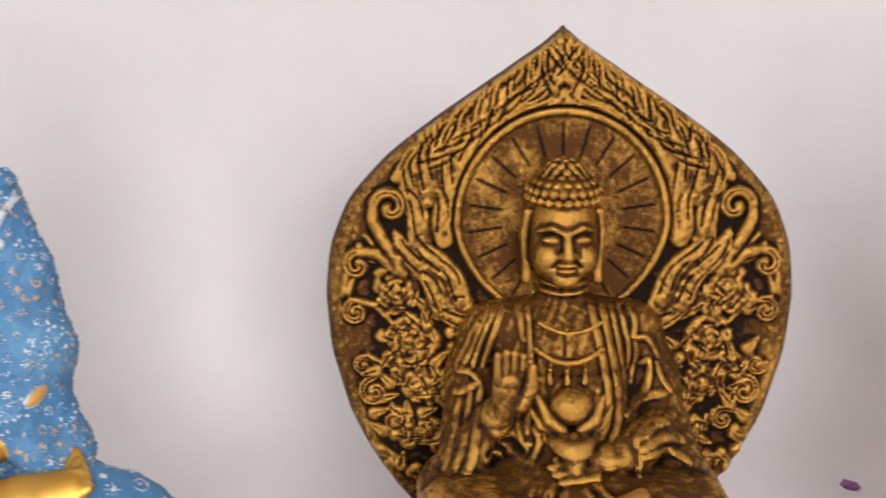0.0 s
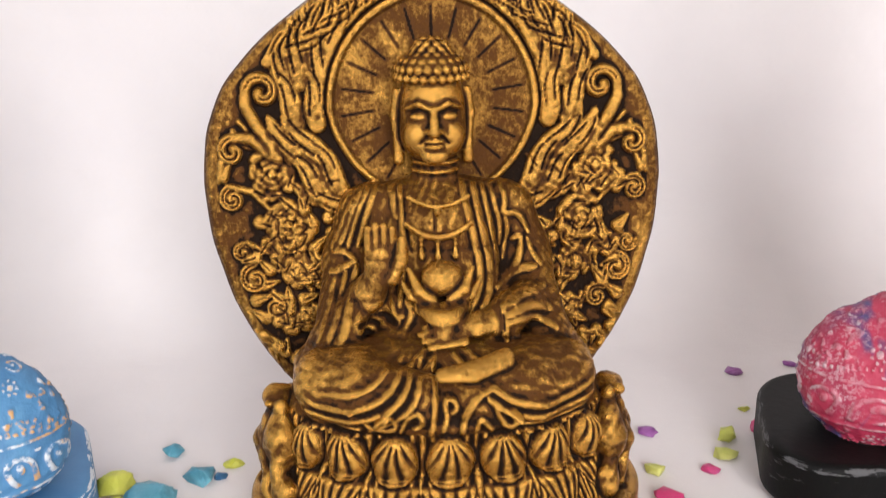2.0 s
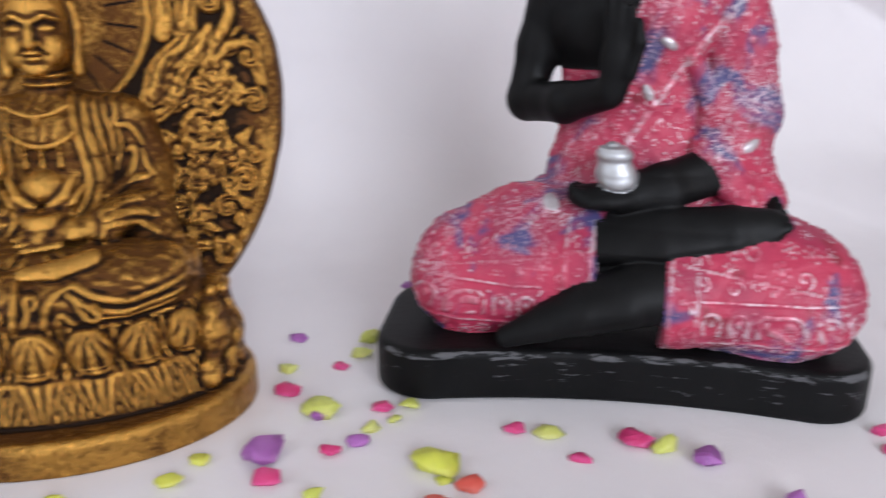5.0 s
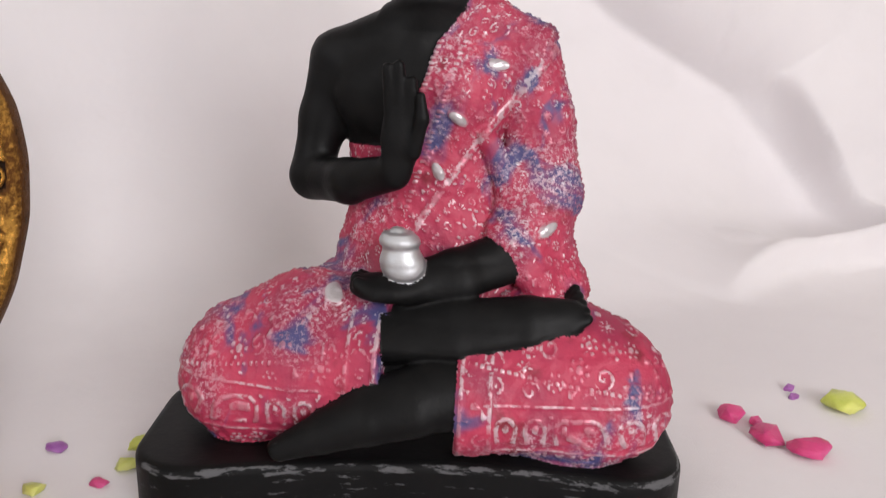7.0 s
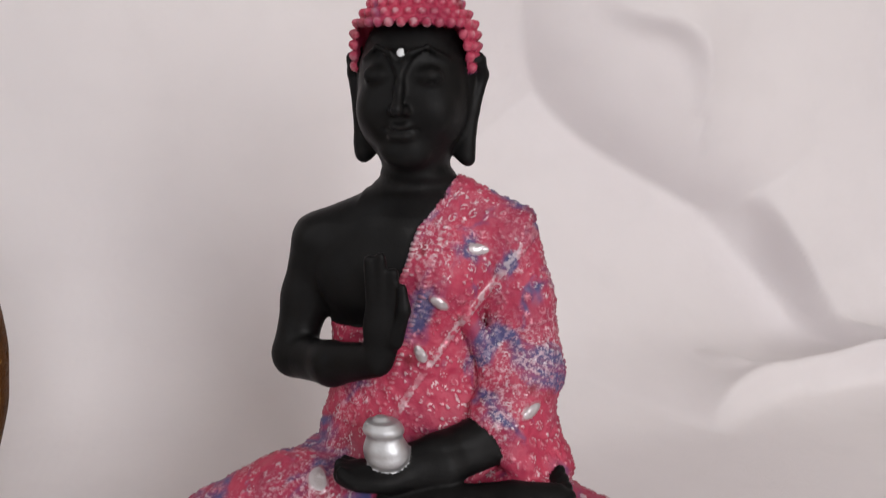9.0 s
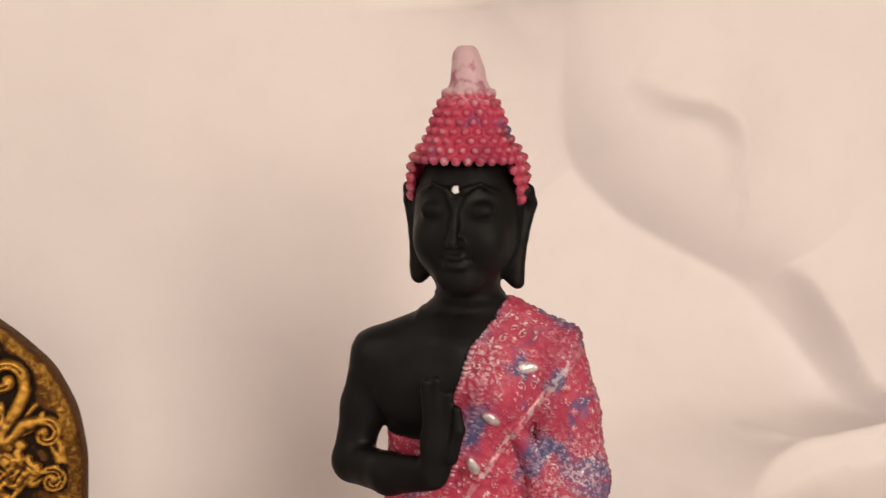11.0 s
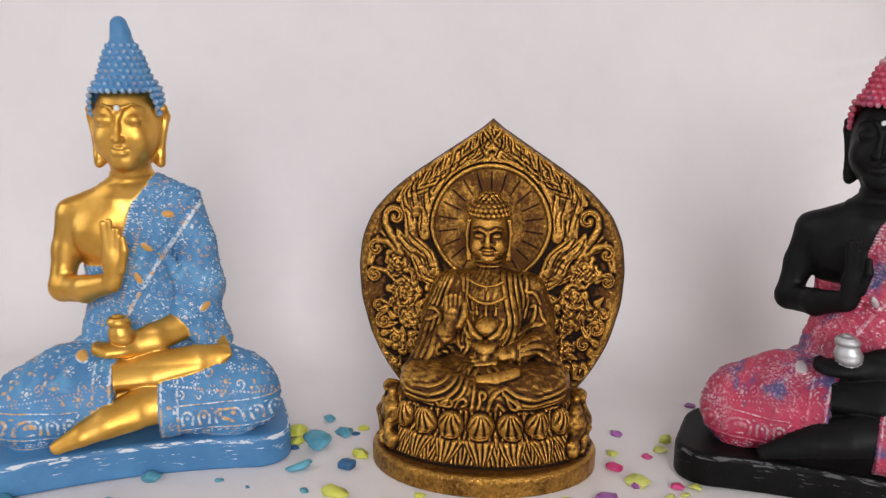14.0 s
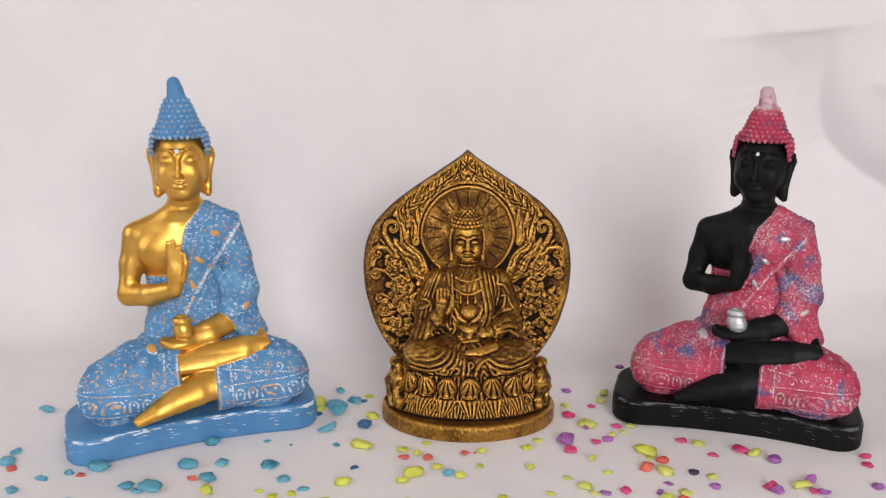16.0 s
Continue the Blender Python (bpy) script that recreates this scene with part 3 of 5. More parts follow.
    for i in range(11):
        z = 0.2100 + 0.0033 * i
        c.ball("hair", P(hx, -0.0130, z), (bell(z) * 0.96, bell(z) * 0.96, 0.0042), 0.003)
    c.keep("hair", lambda x, y, z: (hairline(x, -y) - z) * 0.8)
    c.chain("hair", [P(hx, -0.0130, 0.2380), P(hx - 0.0004, -0.0135, 0.2460), P(hx - 0.0014, -0.0145, 0.2508)], [0.0066, 0.0064, 0.0055], 0.001)
    for row in range(12):
        z = 0.2024 + row * 0.0034
        r = bell(z)
        n = int(2 * math.pi * r / 0.0043)
        for i in range(n):
            a = 2 * math.pi * (i + 0.5 * (row % 2)) / n
            x, v = hx + r * math.sin(a), -0.0130 + r * math.cos(a)
            if z > hairline(x, v) - 0.0014:
                c.ball("hair", P(x, v, z), (0.0018, 0.0018, 0.0017), 0.0003)
                c.ball("hair", P(hx + 1.05 * (x - hx), -0.0130 + 1.05 * (v + 0.0130), z + 0.0004), 0.0011, 0.0005)
    # lidded jar in the palm
    jx, jv = -0.0035, 0.0335
    c.ball("cup", P(jx, jv, 0.0815), (0.0080, 0.0080, 0.0060), 0.001)
    c.ball("cup", P(jx, jv, 0.0850), (0.0064, 0.0064, 0.0055), 0.0015)
    c.slab("cup", P(jx, jv, 0.0890), (0.0074, 0.0074, 0.0016), 0.0073, 0.0012)
    c.slab("cup", P(jx, jv, 0.0910), (0.0060, 0.0060, 0.0010), 0.0059, 0.0006)
    c.ball("cup", P(jx, jv, 0.0925), (0.0030, 0.0030, 0.0014), 0.0008)
    # dot on the forehead and thick base
    c.ball("dot", P(hx, 0.0082, 0.2068), (0.0017, 0.0013, 0.0017), 0.0004)
    ca, sa = math.cos(radians(6.5)), math.sin(radians(6.5))

    def crescent(x, y, z):
        a, b = ca * x + sa * y, ca * y - sa * x
        b = b - (0.0115 * (1 - (a / 0.088) ** 2) - 0.0045) * np.where(b < 0, 1.0, 0.2)
        qx, qy = np.abs(a) - 0.0915 + 0.025, np.abs(b) - 0.0375 + 0.025
        plan = np.sqrt(np.maximum(qx, 0) ** 2 + np.maximum(qy, 0) ** 2) + np.minimum(np.maximum(qx, qy), 0) - 0.025
        r = 0.0035
        qa, qz = plan + r, np.abs(z - 0.012 + 0.0 * a) - 0.012 + r
        return np.sqrt(np.maximum(qa, 0) ** 2 + np.maximum(qz, 0) ** 2) + np.minimum(np.maximum(qa, qz), 0) - r

    c.add("foot", (-0.100, -0.052, 0.0), (0.100, 0.048, 0.024), crescent, 0.001)
    v, q, near = c.skin()
    v = soften(v, q, 1, 0.5)
    v = np.where((near["hair"] < 0.001)[:, None], v, soften(v, q, 2, 0.5))
    # proportions of the mould
    lean = np.interp(v[:, 2], [0.0, 0.024, 0.030, 0.070, 0.090, 0.150, 0.165, 0.25], [0.975, 0.975, 1.015, 1.000, 0.90, 0.89, 0.89, 0.89])
    deep = np.interp(v[:, 2], [0.0, 0.024, 0.040, 0.065, 0.155, 0.165, 0.25], [1.0, 1.0, 0.92, 0.76, 0.76, 0.90, 0.90])
    raw = v.copy()
    v[:, 2] = np.interp(v[:, 2], [0.0, 0.024, 0.075, 0.25, 0.30], [0.0, 0.0204, 0.074, 0.2515, 0.3015])
    v[:, 0] = v[:, 0] * lean - np.interp(v[:, 2], [0.0, 0.075, 0.095, 0.152, 0.168], [0.0050, 0.0050, 0.0080, 0.0090, 0.0010])
    v[:, 1] = 0.012 + (v[:, 1] - 0.012) * deep
    # the figure sits towards the back of its base
    body = np.minimum.reduce([near[g] for g in near if g != "foot"])
    above = 1 - smooth(body - near["foot"], -0.004, 0.001)
    v[:, 1] += np.interp(v[:, 2], [0.030, 0.055, 0.080], [0.0010, 0.0030, 0.0130]) * above
    v[:, 0] += 0.0020 * above
    # the head turns a little to its own right
    turned = 0.11 * smooth(v[:, 2], 0.158, 0.172)
    v[:, 0], v[:, 1] = v[:, 0] + turned * (v[:, 1] - 0.022), v[:, 1] - turned * (v[:, 0] + 0.002)
    big = 0.001
    share = {}
    cloth = np.minimum(np.minimum(near["robe"], near["drape"]), near["sleeve"])
    rest = {"skin": near["skin"], "robe": cloth, "hair": near["hair"], "foot": near["foot"], "cup": near["cup"], "dot": near["dot"]}
    for g in ("robe", "hair", "foot", "cup", "dot"):
        other = np.minimum.reduce([rest[o] for o in rest if o != g])
        share[g] = smooth(other - rest[g], -big, big)
    share["robe"] *= 1 - share["foot"]
    n = normals_of(v, q)
    x, y, z = raw.T
    relief = robe_ornament(raw, n, near, share)
    v = v + n * ((relief * 0.0006 + 0.00022 * ripple(x, y, z, 41, 900, 9)) * share["robe"])[:, None]
    soft = soften(v, q, 8, 0.5)
    proud = ((v - soft) * n).sum(1)
    share["relief"] = np.where(share["hair"] > 0.5, np.clip(0.10 + proud / 0.0009, 0, 0.55), relief)
    share["knot"] = smooth(z, 0.2385, 0.2415)
    front = smooth(np.maximum(-n[:, 1], np.abs(n[:, 0])), 0.25, 0.6) * share["foot"]
    share["rim"] = front * np.maximum(0.78 * smooth(z, 0.003, 0.008), smooth(z, 0.0185, 0.0205))
    # folds pressed into the sleeve and lap
    fold = np.sin((x * 0.8 + z * 0.55) * 900 + 6 * np.sin(z * 120)) * smooth(near["skin"] - np.minimum(near["sleeve"], near["drape"]), 0, 0.003)
    v = v + n * (0.00012 * fold * share["robe"])[:, None]
    return v, q, share


def robe_ornament(v, n, near, share):
    """Height, 0 to 1, of the moulded ornament: flowers, leaves, bead rows and hems."""
    rng = np.random.default_rng(7)
    x, y, z = v.T
    out = np.zeros(len(v))
    on = np.flatnonzero((share["robe"] > 0.5) & (y < 0.03))
    picks = rng.permutation(on)[:9000]
    spots = np.zeros((0, 4))
    for i in picks:
        p = v[i]
        big = 0.0036 if p[2] < 0.066 and abs(p[0]) > 0.02 else 0.0020
        size = big * rng.uniform(0.8, 1.1)
        if len(spots) == 0 or (np.linalg.norm(spots[:, :3] - p, axis=1) > 0.90 * (spots[:, 3] + size)).all():
            spots = np.vstack([spots, (*p, size)])
    for *p, size in spots:
        p = np.array(p)
        d = v[on] - p
        r = np.sqrt((d ** 2).sum(1)) * (0.0034 / size)
        near_ = r < 0.0048
        idx, d, r = on[near_], d[near_], r[near_]
        nn = n[idx].mean(0)
        nn /= np.linalg.norm(nn) + 1e-9
        up = np.array((0.0, 0.0, 1.0)) - nn * nn[2]
        up /= np.linalg.norm(up) + 1e-9
        side = np.cross(up, nn)
        a = np.arctan2(d @ up, d @ side) + rng.uniform(0, 6.28)
        kind = rng.integers(0, 4)
        if kind == 0:  # daisy
            h = smooth(np.cos(8 * a), -0.2, 0.5) * smooth(r, 0.0009, 0.0014) * (1 - smooth(r, 0.0026, 0.0032)) + (1 - smooth(r, 0.0006, 0.001))
        elif kind == 1:  # scroll
            h = smooth(np.cos(a + r * 2600), 0.25, 0.7) * (1 - smooth(r, 0.0028, 0.0036))
        elif kind == 2:  # sprig of three leaves
            h = smooth(np.cos(3 * a), 0.3, 0.75) * smooth(r, 0.0002, 0.0008) * (1 - smooth(r, 0.0030, 0.0040))
        else:  # ring of beads and bud
            h = smooth(np.cos(7 * a), -0.3, 0.4) * smooth(0.0008 - np.abs(r - 0.0024), 0, 0.0006) + (1 - smooth(r, 0.0008, 0.0014))
        out[idx] = np.maximum(out[idx], h)
    for lx, lz, ang in ((0.034, 0.1620, 10), (0.0285, 0.1450, -8), (0.0155, 0.1275, -30), (0.0085, 0.1090, -60), (0.0450, 0.0910, 35), (-0.027, 0.0690, -20)):
        ca, sa = math.cos(radians(ang)), math.sin(radians(ang))
        du, dw = (x - lx) * ca + (z - lz) * sa, (z - lz) * ca - (x - lx) * sa
        e = np.hypot(du / 0.0042, dw / 0.0022)
        out = np.where((y < 0.004) & (e < 1.5), np.maximum(out * smooth(e, 1.0, 1.4), 2.4 * np.sqrt(np.clip(1 - e * e, 0, 1))), out)
    # rows of arched motifs round the knees
    knee = (np.abs(x) > 0.027) & (z > 0.0300) & (z < 0.0480) & (y < 0.016)
    arc = np.where(np.abs(x) < 0.05, x, np.sign(x) * (0.05 + 1.2 * np.hypot(np.abs(x) - 0.05, y + 0.02)))
    cx, cz = ((arc / 0.0090) % 1 - 0.5) * 0.0090, z - 0.0385
    r = np.hypot(cx, np.maximum(cz, 0.35 * cz))
    h = smooth(0.0009 - np.abs(r - 0.0029), 0, 0.0005) * (cz > -0.0052) + smooth(0.0011 - np.hypot(cx, 0.55 * cz), 0, 0.0005)
    h = np.maximum(h, smooth(0.0006 - np.abs(np.abs(cz + 0.0005) - 0.0072), 0, 0.0004))
    h = np.maximum(h, smooth(0.0007 - np.hypot(np.abs(cx) - 0.0042, cz - 0.0040), 0, 0.0004))
    out = np.where(knee, h, out)
    # hems: along the draped edge, the sash and the cuffs
    line = 0.0115 - (0.163 - z) * 0.36
    hem = np.minimum(np.abs(x - line - 0.0008), np.abs(x - line - 0.0095))
    chest = (z > 0.095) & (x < 0.040) & (y < 0.0)
    beads = smooth(np.sin(z * 3600), -0.6, 0.3)
    out = np.where(chest, np.maximum(out * smooth(hem, 0.0008, 0.0016), (1 - smooth(hem, 0.0007, 0.0013)) * beads), out)
    sash = np.abs(0.795 * (x - 0.008) - 0.607 * (z - 0.100))
    out = np.where((z > 0.085) & (y < 0.01), np.maximum(out * smooth(sash, 0.0006, 0.0014), 1.15 * (1 - smooth(sash, 0.0009, 0.0014)) * (0.8 + 0.2 * beads)), out)
    low = (z < 0.066) & (y < 0.02)
    cuff = np.minimum(np.abs(x + 0.0100), np.abs(x - 0.0175))
    cuff = np.minimum(cuff, np.minimum(np.abs(x + 0.0190), np.abs(x - 0.0265)))
    seam = np.abs(z - 0.0585 + 0.15 * np.abs(x))
    out = np.where(low, np.maximum(out * smooth(cuff, 0.0008, 0.0014), 1 - smooth(cuff, 0.0004, 0.0009)), out)
    out = np.where(low & (np.abs(x) > 0.019), np.maximum(out * smooth(seam, 0.0006, 0.0012), (1 - smooth(seam, 0.0003, 0.0008)) * smooth(np.sin(x * 3000), -0.6, 0.3)), out)
    return np.clip(out, 0, 2.4)


FIG_V, FIG_Q, FIG_F = robed_figure()
# the robed shoulder and sleeve hang wide
FIG_V[:, 0] += 0.0035 * smooth(FIG_V[:, 0], 0.010, 0.040) * smooth(FIG_V[:, 2], 0.072, 0.095) * (1 - smooth(FIG_V[:, 2], 0.158, 0.172))
BLUE_AT = pose(-0.1525, 0.1957, 0.0, 0, 0, 17.5)
PINK_AT = pose(0.2575, 0.2203, 0.0, 0, 0, -22.4)
PINK_V = FIG_V.copy()
PINK_V[:, 2] = np.interp(FIG_V[:, 2], [0.0, 0.080, 0.150, 0.207, 0.2170, 0.2390, 0.2570], [0.0, 0.080, 0.1460, 0.2030, 0.2130, 0.2325, 0.2505])
PINK_V[:, 0] -= 0.0025 * smooth(FIG_V[:, 2], 0.155, 0.180)
blue = new("seated_statue", quad_mesh("seated_statue", FIG_V, FIG_Q, BLUE, FIG_F))
blue.matrix_world = BLUE_AT
tagged(blue, "blue and gold painted seated statue on a worn blue base", "statue", "seated statues")
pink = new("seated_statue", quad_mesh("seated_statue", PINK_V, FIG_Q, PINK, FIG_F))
pink.matrix_world = PINK_AT
tagged(pink, "black seated statue in mottled pink robe holding a silver jar", "statue", "seated statues")


# ---- the antique gold relief with its flaming backplate ----
def plate_half_width(z):
    zs = np.array([0.020, 0.037, 0.048, 0.062, 0.085, 0.105, 0.122, 0.138, 0.153, 0.165, 0.175, 0.184, 0.189, 0.1935])
    ws = np.array([0.046, 0.0600, 0.0672, 0.0740, 0.0803, 0.0817, 0.0797, 0.0730, 0.0590, 0.0428, 0.0275, 0.0140, 0.0065, 0.0012])
    fine = np.arange(0.015, 0.1965, 0.0005)
    w = np.interp(fine, zs, ws, left=0.044, right=-0.006)
    k = np.exp(-(np.arange(-16, 17) / 10.0) ** 2)
    soft = np.convolve(np.pad(w, 16, "edge"), k / k.sum(), "valid")
    tip = np.clip((fine - 0.176) / 0.010, 0, 1)
    return 1.02 * np.interp(z, fine, soft * (1 - tip) + np.maximum(w, 0.0008) * tip)


def relief_plate():
    """Front face of the backplate as a field of heights: flames, scrolls, roses, rayed halo."""
    step = 0.00045
    xs, zs = np.arange(-0.0865, 0.0866, step), np.arange(0.020, 0.1945, step)
    X, Z = np.meshgrid(xs, zs, indexing="ij")
    H = np.zeros_like(X)
    rng = np.random.default_rng(3)
    furrow = []

    def stroke(points, radii, lift=1.0, rise=0.0):
        nonlocal H
        for (a, b), (ra, rb) in zip(zip(points, points[1:]), zip(radii, radii[1:])):
            lo = [min(p, q) - max(ra, rb) for p, q in zip(a, b)]
            hi = [max(p, q) + max(ra, rb) for p, q in zip(a, b)]
            i = slice(*np.searchsorted(xs, (lo[0], hi[0])))
            j = slice(*np.searchsorted(zs, (lo[1], hi[1])))
            px, pz = X[i, j] - a[0], Z[i, j] - a[1]
            dx, dz = b[0] - a[0], b[1] - a[1]
            t = np.clip((px * dx + pz * dz) / (dx * dx + dz * dz + 1e-12), 0, 1)
            d = np.hypot(px - t * dx, pz - t * dz)
            r = ra + (rb - ra) * t
            h = lift * np.sqrt(np.clip(r * r - d * d, 0, None)) + np.where(d < r, rise, 0)
            H[i, j] = np.maximum(H[i, j], h)

    def curl(cx, cz, r0, r1, a0, turns, w0, w1, lift=1.0):
        n = 22
        pts = [(cx + (r0 + (r1 - r0) * i / n) * math.cos(a0 + turns * 2 * math.pi * i / n),
                cz + (r0 + (r1 - r0) * i / n) * math.sin(a0 + turns * 2 * math.pi * i / n)) for i in range(n + 1)]
        stroke(pts, [w0 + (w1 - w0) * i / n for i in range(n + 1)], lift)
        furrow.append((pts[:-3], 0.0006))
        return pts

    def flame(x, z, ang, length, width, bend):
        """A broad tongue that sways to a point, with a furrow along it."""
        nonlocal furrow
        n, pts, rad = 12, [], []
        px, pz = x, z
        for i in range(n + 1):
            t = i / n
            pts.append((px, pz))
            rad.append(width * (0.55 + 1.5 * t * (1 - t)) * (1 - t) ** 0.45 + 0.0003)
            a = ang + bend * math.sin(t * 5.2)
            px, pz = px + length / n * math.cos(a), pz + length / n * math.sin(a)
        stroke(pts, rad, 0.34, 0.0010 + 0.0006 * rng.random())
        side = [(p[0] + 0.45 * r * math.cos(ang + 1.57), p[1] + 0.45 * r * math.sin(ang + 1.57)) for p, r in zip(pts, rad)]
        furrow.append((side[2:9], 0.0007))
        furrow.append(([(p[0] - 0.5 * r * math.cos(ang + 1.57), p[1] - 0.5 * r * math.sin(ang + 1.57)) for p, r in zip(pts, rad)][4:11], 0.0006))

    def rose(cx, cz, r):
        for k, (rad, m, w) in enumerate(((0.86, 8, 0.30), (0.58, 7, 0.25), (0.32, 5, 0.20), (0.08, 2, 0.15))):
            for i in range(m):
                a = 2 * math.pi * (i + 0.4 * k) / m + rng.uniform(-0.25, 0.25)
                q = r * rad * rng.uniform(0.9, 1.08)
                px, pz = cx + q * math.cos(a), cz + q * math.sin(a)
                w_ = r * w * rng.uniform(0.85, 1.15)
                tx, tz = -math.sin(a) * w_ * 0.55, math.cos(a) * w_ * 0.55
                stroke([(px - tx, pz - tz), (px + tx, pz + tz)], [w_ * 0.74, w_ * 0.74], 0.80, 0.0006 * k)

    # halo: an egg-shaped ring with rays
    hz, hw = 0.1290, 0.0362
    up, down = 0.0375, 0.0330
    e = np.hypot(X / (hw * np.where(Z > hz, 1.0, 1.0 - 0.12 * ((hz - Z) / down).clip(0, 1))), (Z - hz) / np.where(Z > hz, up, down))
    ring = np.abs(e - 1.0) * hw
    inside = e < 1.0
    # flames between ring and rim
    for s in (-1, 1):
        for col, (away, width, length, count) in enumerate(((0.0045, 0.0050, 0.022, 8), (0.0115, 0.0050, 0.021, 7), (0.0170, 0.0036, 0.016, 6))):
            first = (-52, -34, 14)[col]
            for i in range(count):
                t = i / (count - 1)
                a = math.radians(first + (66 - first) * t)
                ex, ez = (hw + away) * math.cos(a), hz + (up + 0.8 * away) * math.sin(a) - 0.004
                lean = a + math.radians(80 - 10 * t - 6 * col) + 0.15 * math.sin(i * 2.1 + col)
                flame(s * ex, ez, lean if s > 0 else math.pi - lean, length, width, s * 0.38 * (1 if (i + col) % 2 else -0.7))
        for i in range(9):
            t = i / 8
            x0, z0 = 0.052 - 0.050 * t, 0.1470 + 0.0300 * t
            ang = math.radians(146 - 34 * t)
            flame(s * x0, z0, ang if s > 0 else math.pi - ang, 0.021, 0.0036, s * 0.40)
            flame(s * (x0 + 0.0050), z0 - 0.0020, (ang - 0.1) if s > 0 else math.pi - ang + 0.1, 0.017, 0.0028, -s * 0.40)
        flame(s * 0.0030, 0.1690, math.radians(84) if s > 0 else math.radians(96), 0.019, 0.0028, -s * 0.4)
        # scrolls down the sides
        stroke([(s * 0.0555, 0.1130), (s * 0.0585, 0.1190), (s * 0.0625, 0.1250), (s * 0.0655, 0.1310), (s * 0.0650, 0.1360)], [0.0026, 0.0025, 0.0023, 0.0021, 0.0020])
        curl(s * 0.0592, 0.1352, 0.0060, 0.0014, 0.1 if s > 0 else math.pi - 0.1, s * 0.95, 0.0020, 0.0022, 1.15)
        stroke([(s * 0.0570, 0.1130), (s * 0.0640, 0.1195), (s * 0.0700, 0.1200)], [0.0022, 0.0023, 0.0020])
        curl(s * 0.0710, 0.1155, 0.0046, 0.0010, math.pi / 2, -s * 0.9, 0.0018, 0.0020, 1.15)
        stroke([(s * 0.0560, 0.1150), (s * 0.0535, 0.1220), (s * 0.0505, 0.1245), (s * 0.0490, 0.1215)], [0.0020, 0.0018, 0.0018, 0.0016])
        for k in range(4):
            stroke([(s * (0.057 + 0.0016 * k), 0.1150), (s * (0.0660 + 0.0022 * k), 0.1285 - 0.0030 * k)], [0.0007, 0.0010], 1.0)
        curl(s * 0.0720, 0.0990, 0.0042, 0.0008, math.pi * 0.6, -s * 1.1, 0.0013, 0.0017)
        stroke([(s * 0.058, 0.094), (s * 0.065, 0.1015), (s * 0.0735, 0.1035)], [0.0010, 0.0014, 0.0012])
        stroke([(s * 0.075, 0.112), (s * 0.0765, 0.105)], [0.0016, 0.0010])
        stroke([(s * 0.072, 0.113), (s * 0.0745, 0.106)], [0.0010, 0.0016])
        curl(s * 0.0660, 0.0705, 0.0052, 0.0010, math.pi * 0.5, -s * 1.2, 0.0014, 0.0019)
        curl(s * 0.0590, 0.0600, 0.0042, 0.0008, math.pi * 0.3, s * 1.1, 0.0013, 0.0016)
        curl(s * 0.0700, 0.0800, 0.0036, 0.0008, 0.0, -s * 1.1, 0.0010, 0.0014)
        stroke([(s * 0.046, 0.066), (s * 0.056, 0.078), (s * 0.068, 0.0835)], [0.0012, 0.0014, 0.0010])
        # leaves and roses
        for k in range(90):
            a = rng.uniform(0, 6.28)
            lx, lz = rng.uniform(0.036, 0.068), rng.uniform(0.040, 0.108)
            stroke([(s * lx, lz), (s * lx + 0.005 * math.cos(a), lz + 0.005 * math.sin(a))], [0.0025, 0.0007], 0.55, 0.0008 * rng.random())
            furrow.append(([(s * lx, lz), (s * lx + 0.004 * math.cos(a), lz + 0.004 * math.sin(a))], 0.0005))
        rose(s * 0.0575, 0.1075, 0.0082)
        rose(s * 0.0530, 0.0895, 0.0080)
        rose(s * 0.0505, 0.0730, 0.0062)
        rose(s * 0.0480, 0.0560, 0.0055)
        for k in range(5):
            stroke([(s * (0.049 + 0.002 * k), 0.052 + 0.002 * k), (s * (0.051 + 0.0022 * k), 0.060 + 0.0015 * k)], [0.0007, 0.0009])
    for pts, w in furrow:
        for (ax, az), (bx, bz) in zip(pts, pts[1:]):
            i = slice(*np.searchsorted(xs, (min(ax, bx) - 0.001, max(ax, bx) + 0.001)))
            j = slice(*np.searchsorted(zs, (min(az, bz) - 0.001, max(az, bz) + 0.001)))
            px, pz = X[i, j] - ax, Z[i, j] - az
            dx, dz = bx - ax, bz - az
            t = np.clip((px * dx + pz * dz) / (dx * dx + dz * dz + 1e-12), 0, 1)
            d = np.hypot(px - t * dx, pz - t * dz)
            H[i, j] -= 0.00065 * (1 - smooth(d, 0.2 * w, w)) * (H[i, j] > 0.0008)
    half = plate_half_width(Z)
    edge = half - np.abs(X)
    H = np.where(e < 1.06, 0, H)
    H = H * smooth(edge, 0.0012, 0.0035)
    rays = np.zeros_like(X)
    for k in range(22):
        a = 2 * math.pi * (k + 0.5) / 22
        dx, dz = math.cos(a), math.sin(a)
        px, pz = X, Z - hz - 0.002
        t = px * dx + pz * dz
        d = np.abs(px * dz - pz * dx)
        rays = np.maximum(rays, (1 - smooth(d, 0.00025, 0.0007)) * smooth(t, 0.020, 0.022) * (1 - smooth(e, 0.88, 0.93)))
    wob = 0.0004 * np.sin(X * 420 + 3 * np.sin(Z * 260)) * np.sin(Z * 380)
    level = np.where(inside, -0.0012 * smooth(1 - e, 0.03, 0.10) + wob * 0.5, H + 0.0006 * smooth(H, 0, 0.001))
    level = level - 0.0008 * rays
    level = level + ripple(X, 0 * X, Z, 11, 1300, 9) * np.where(inside, 0.00012, 0.00026)
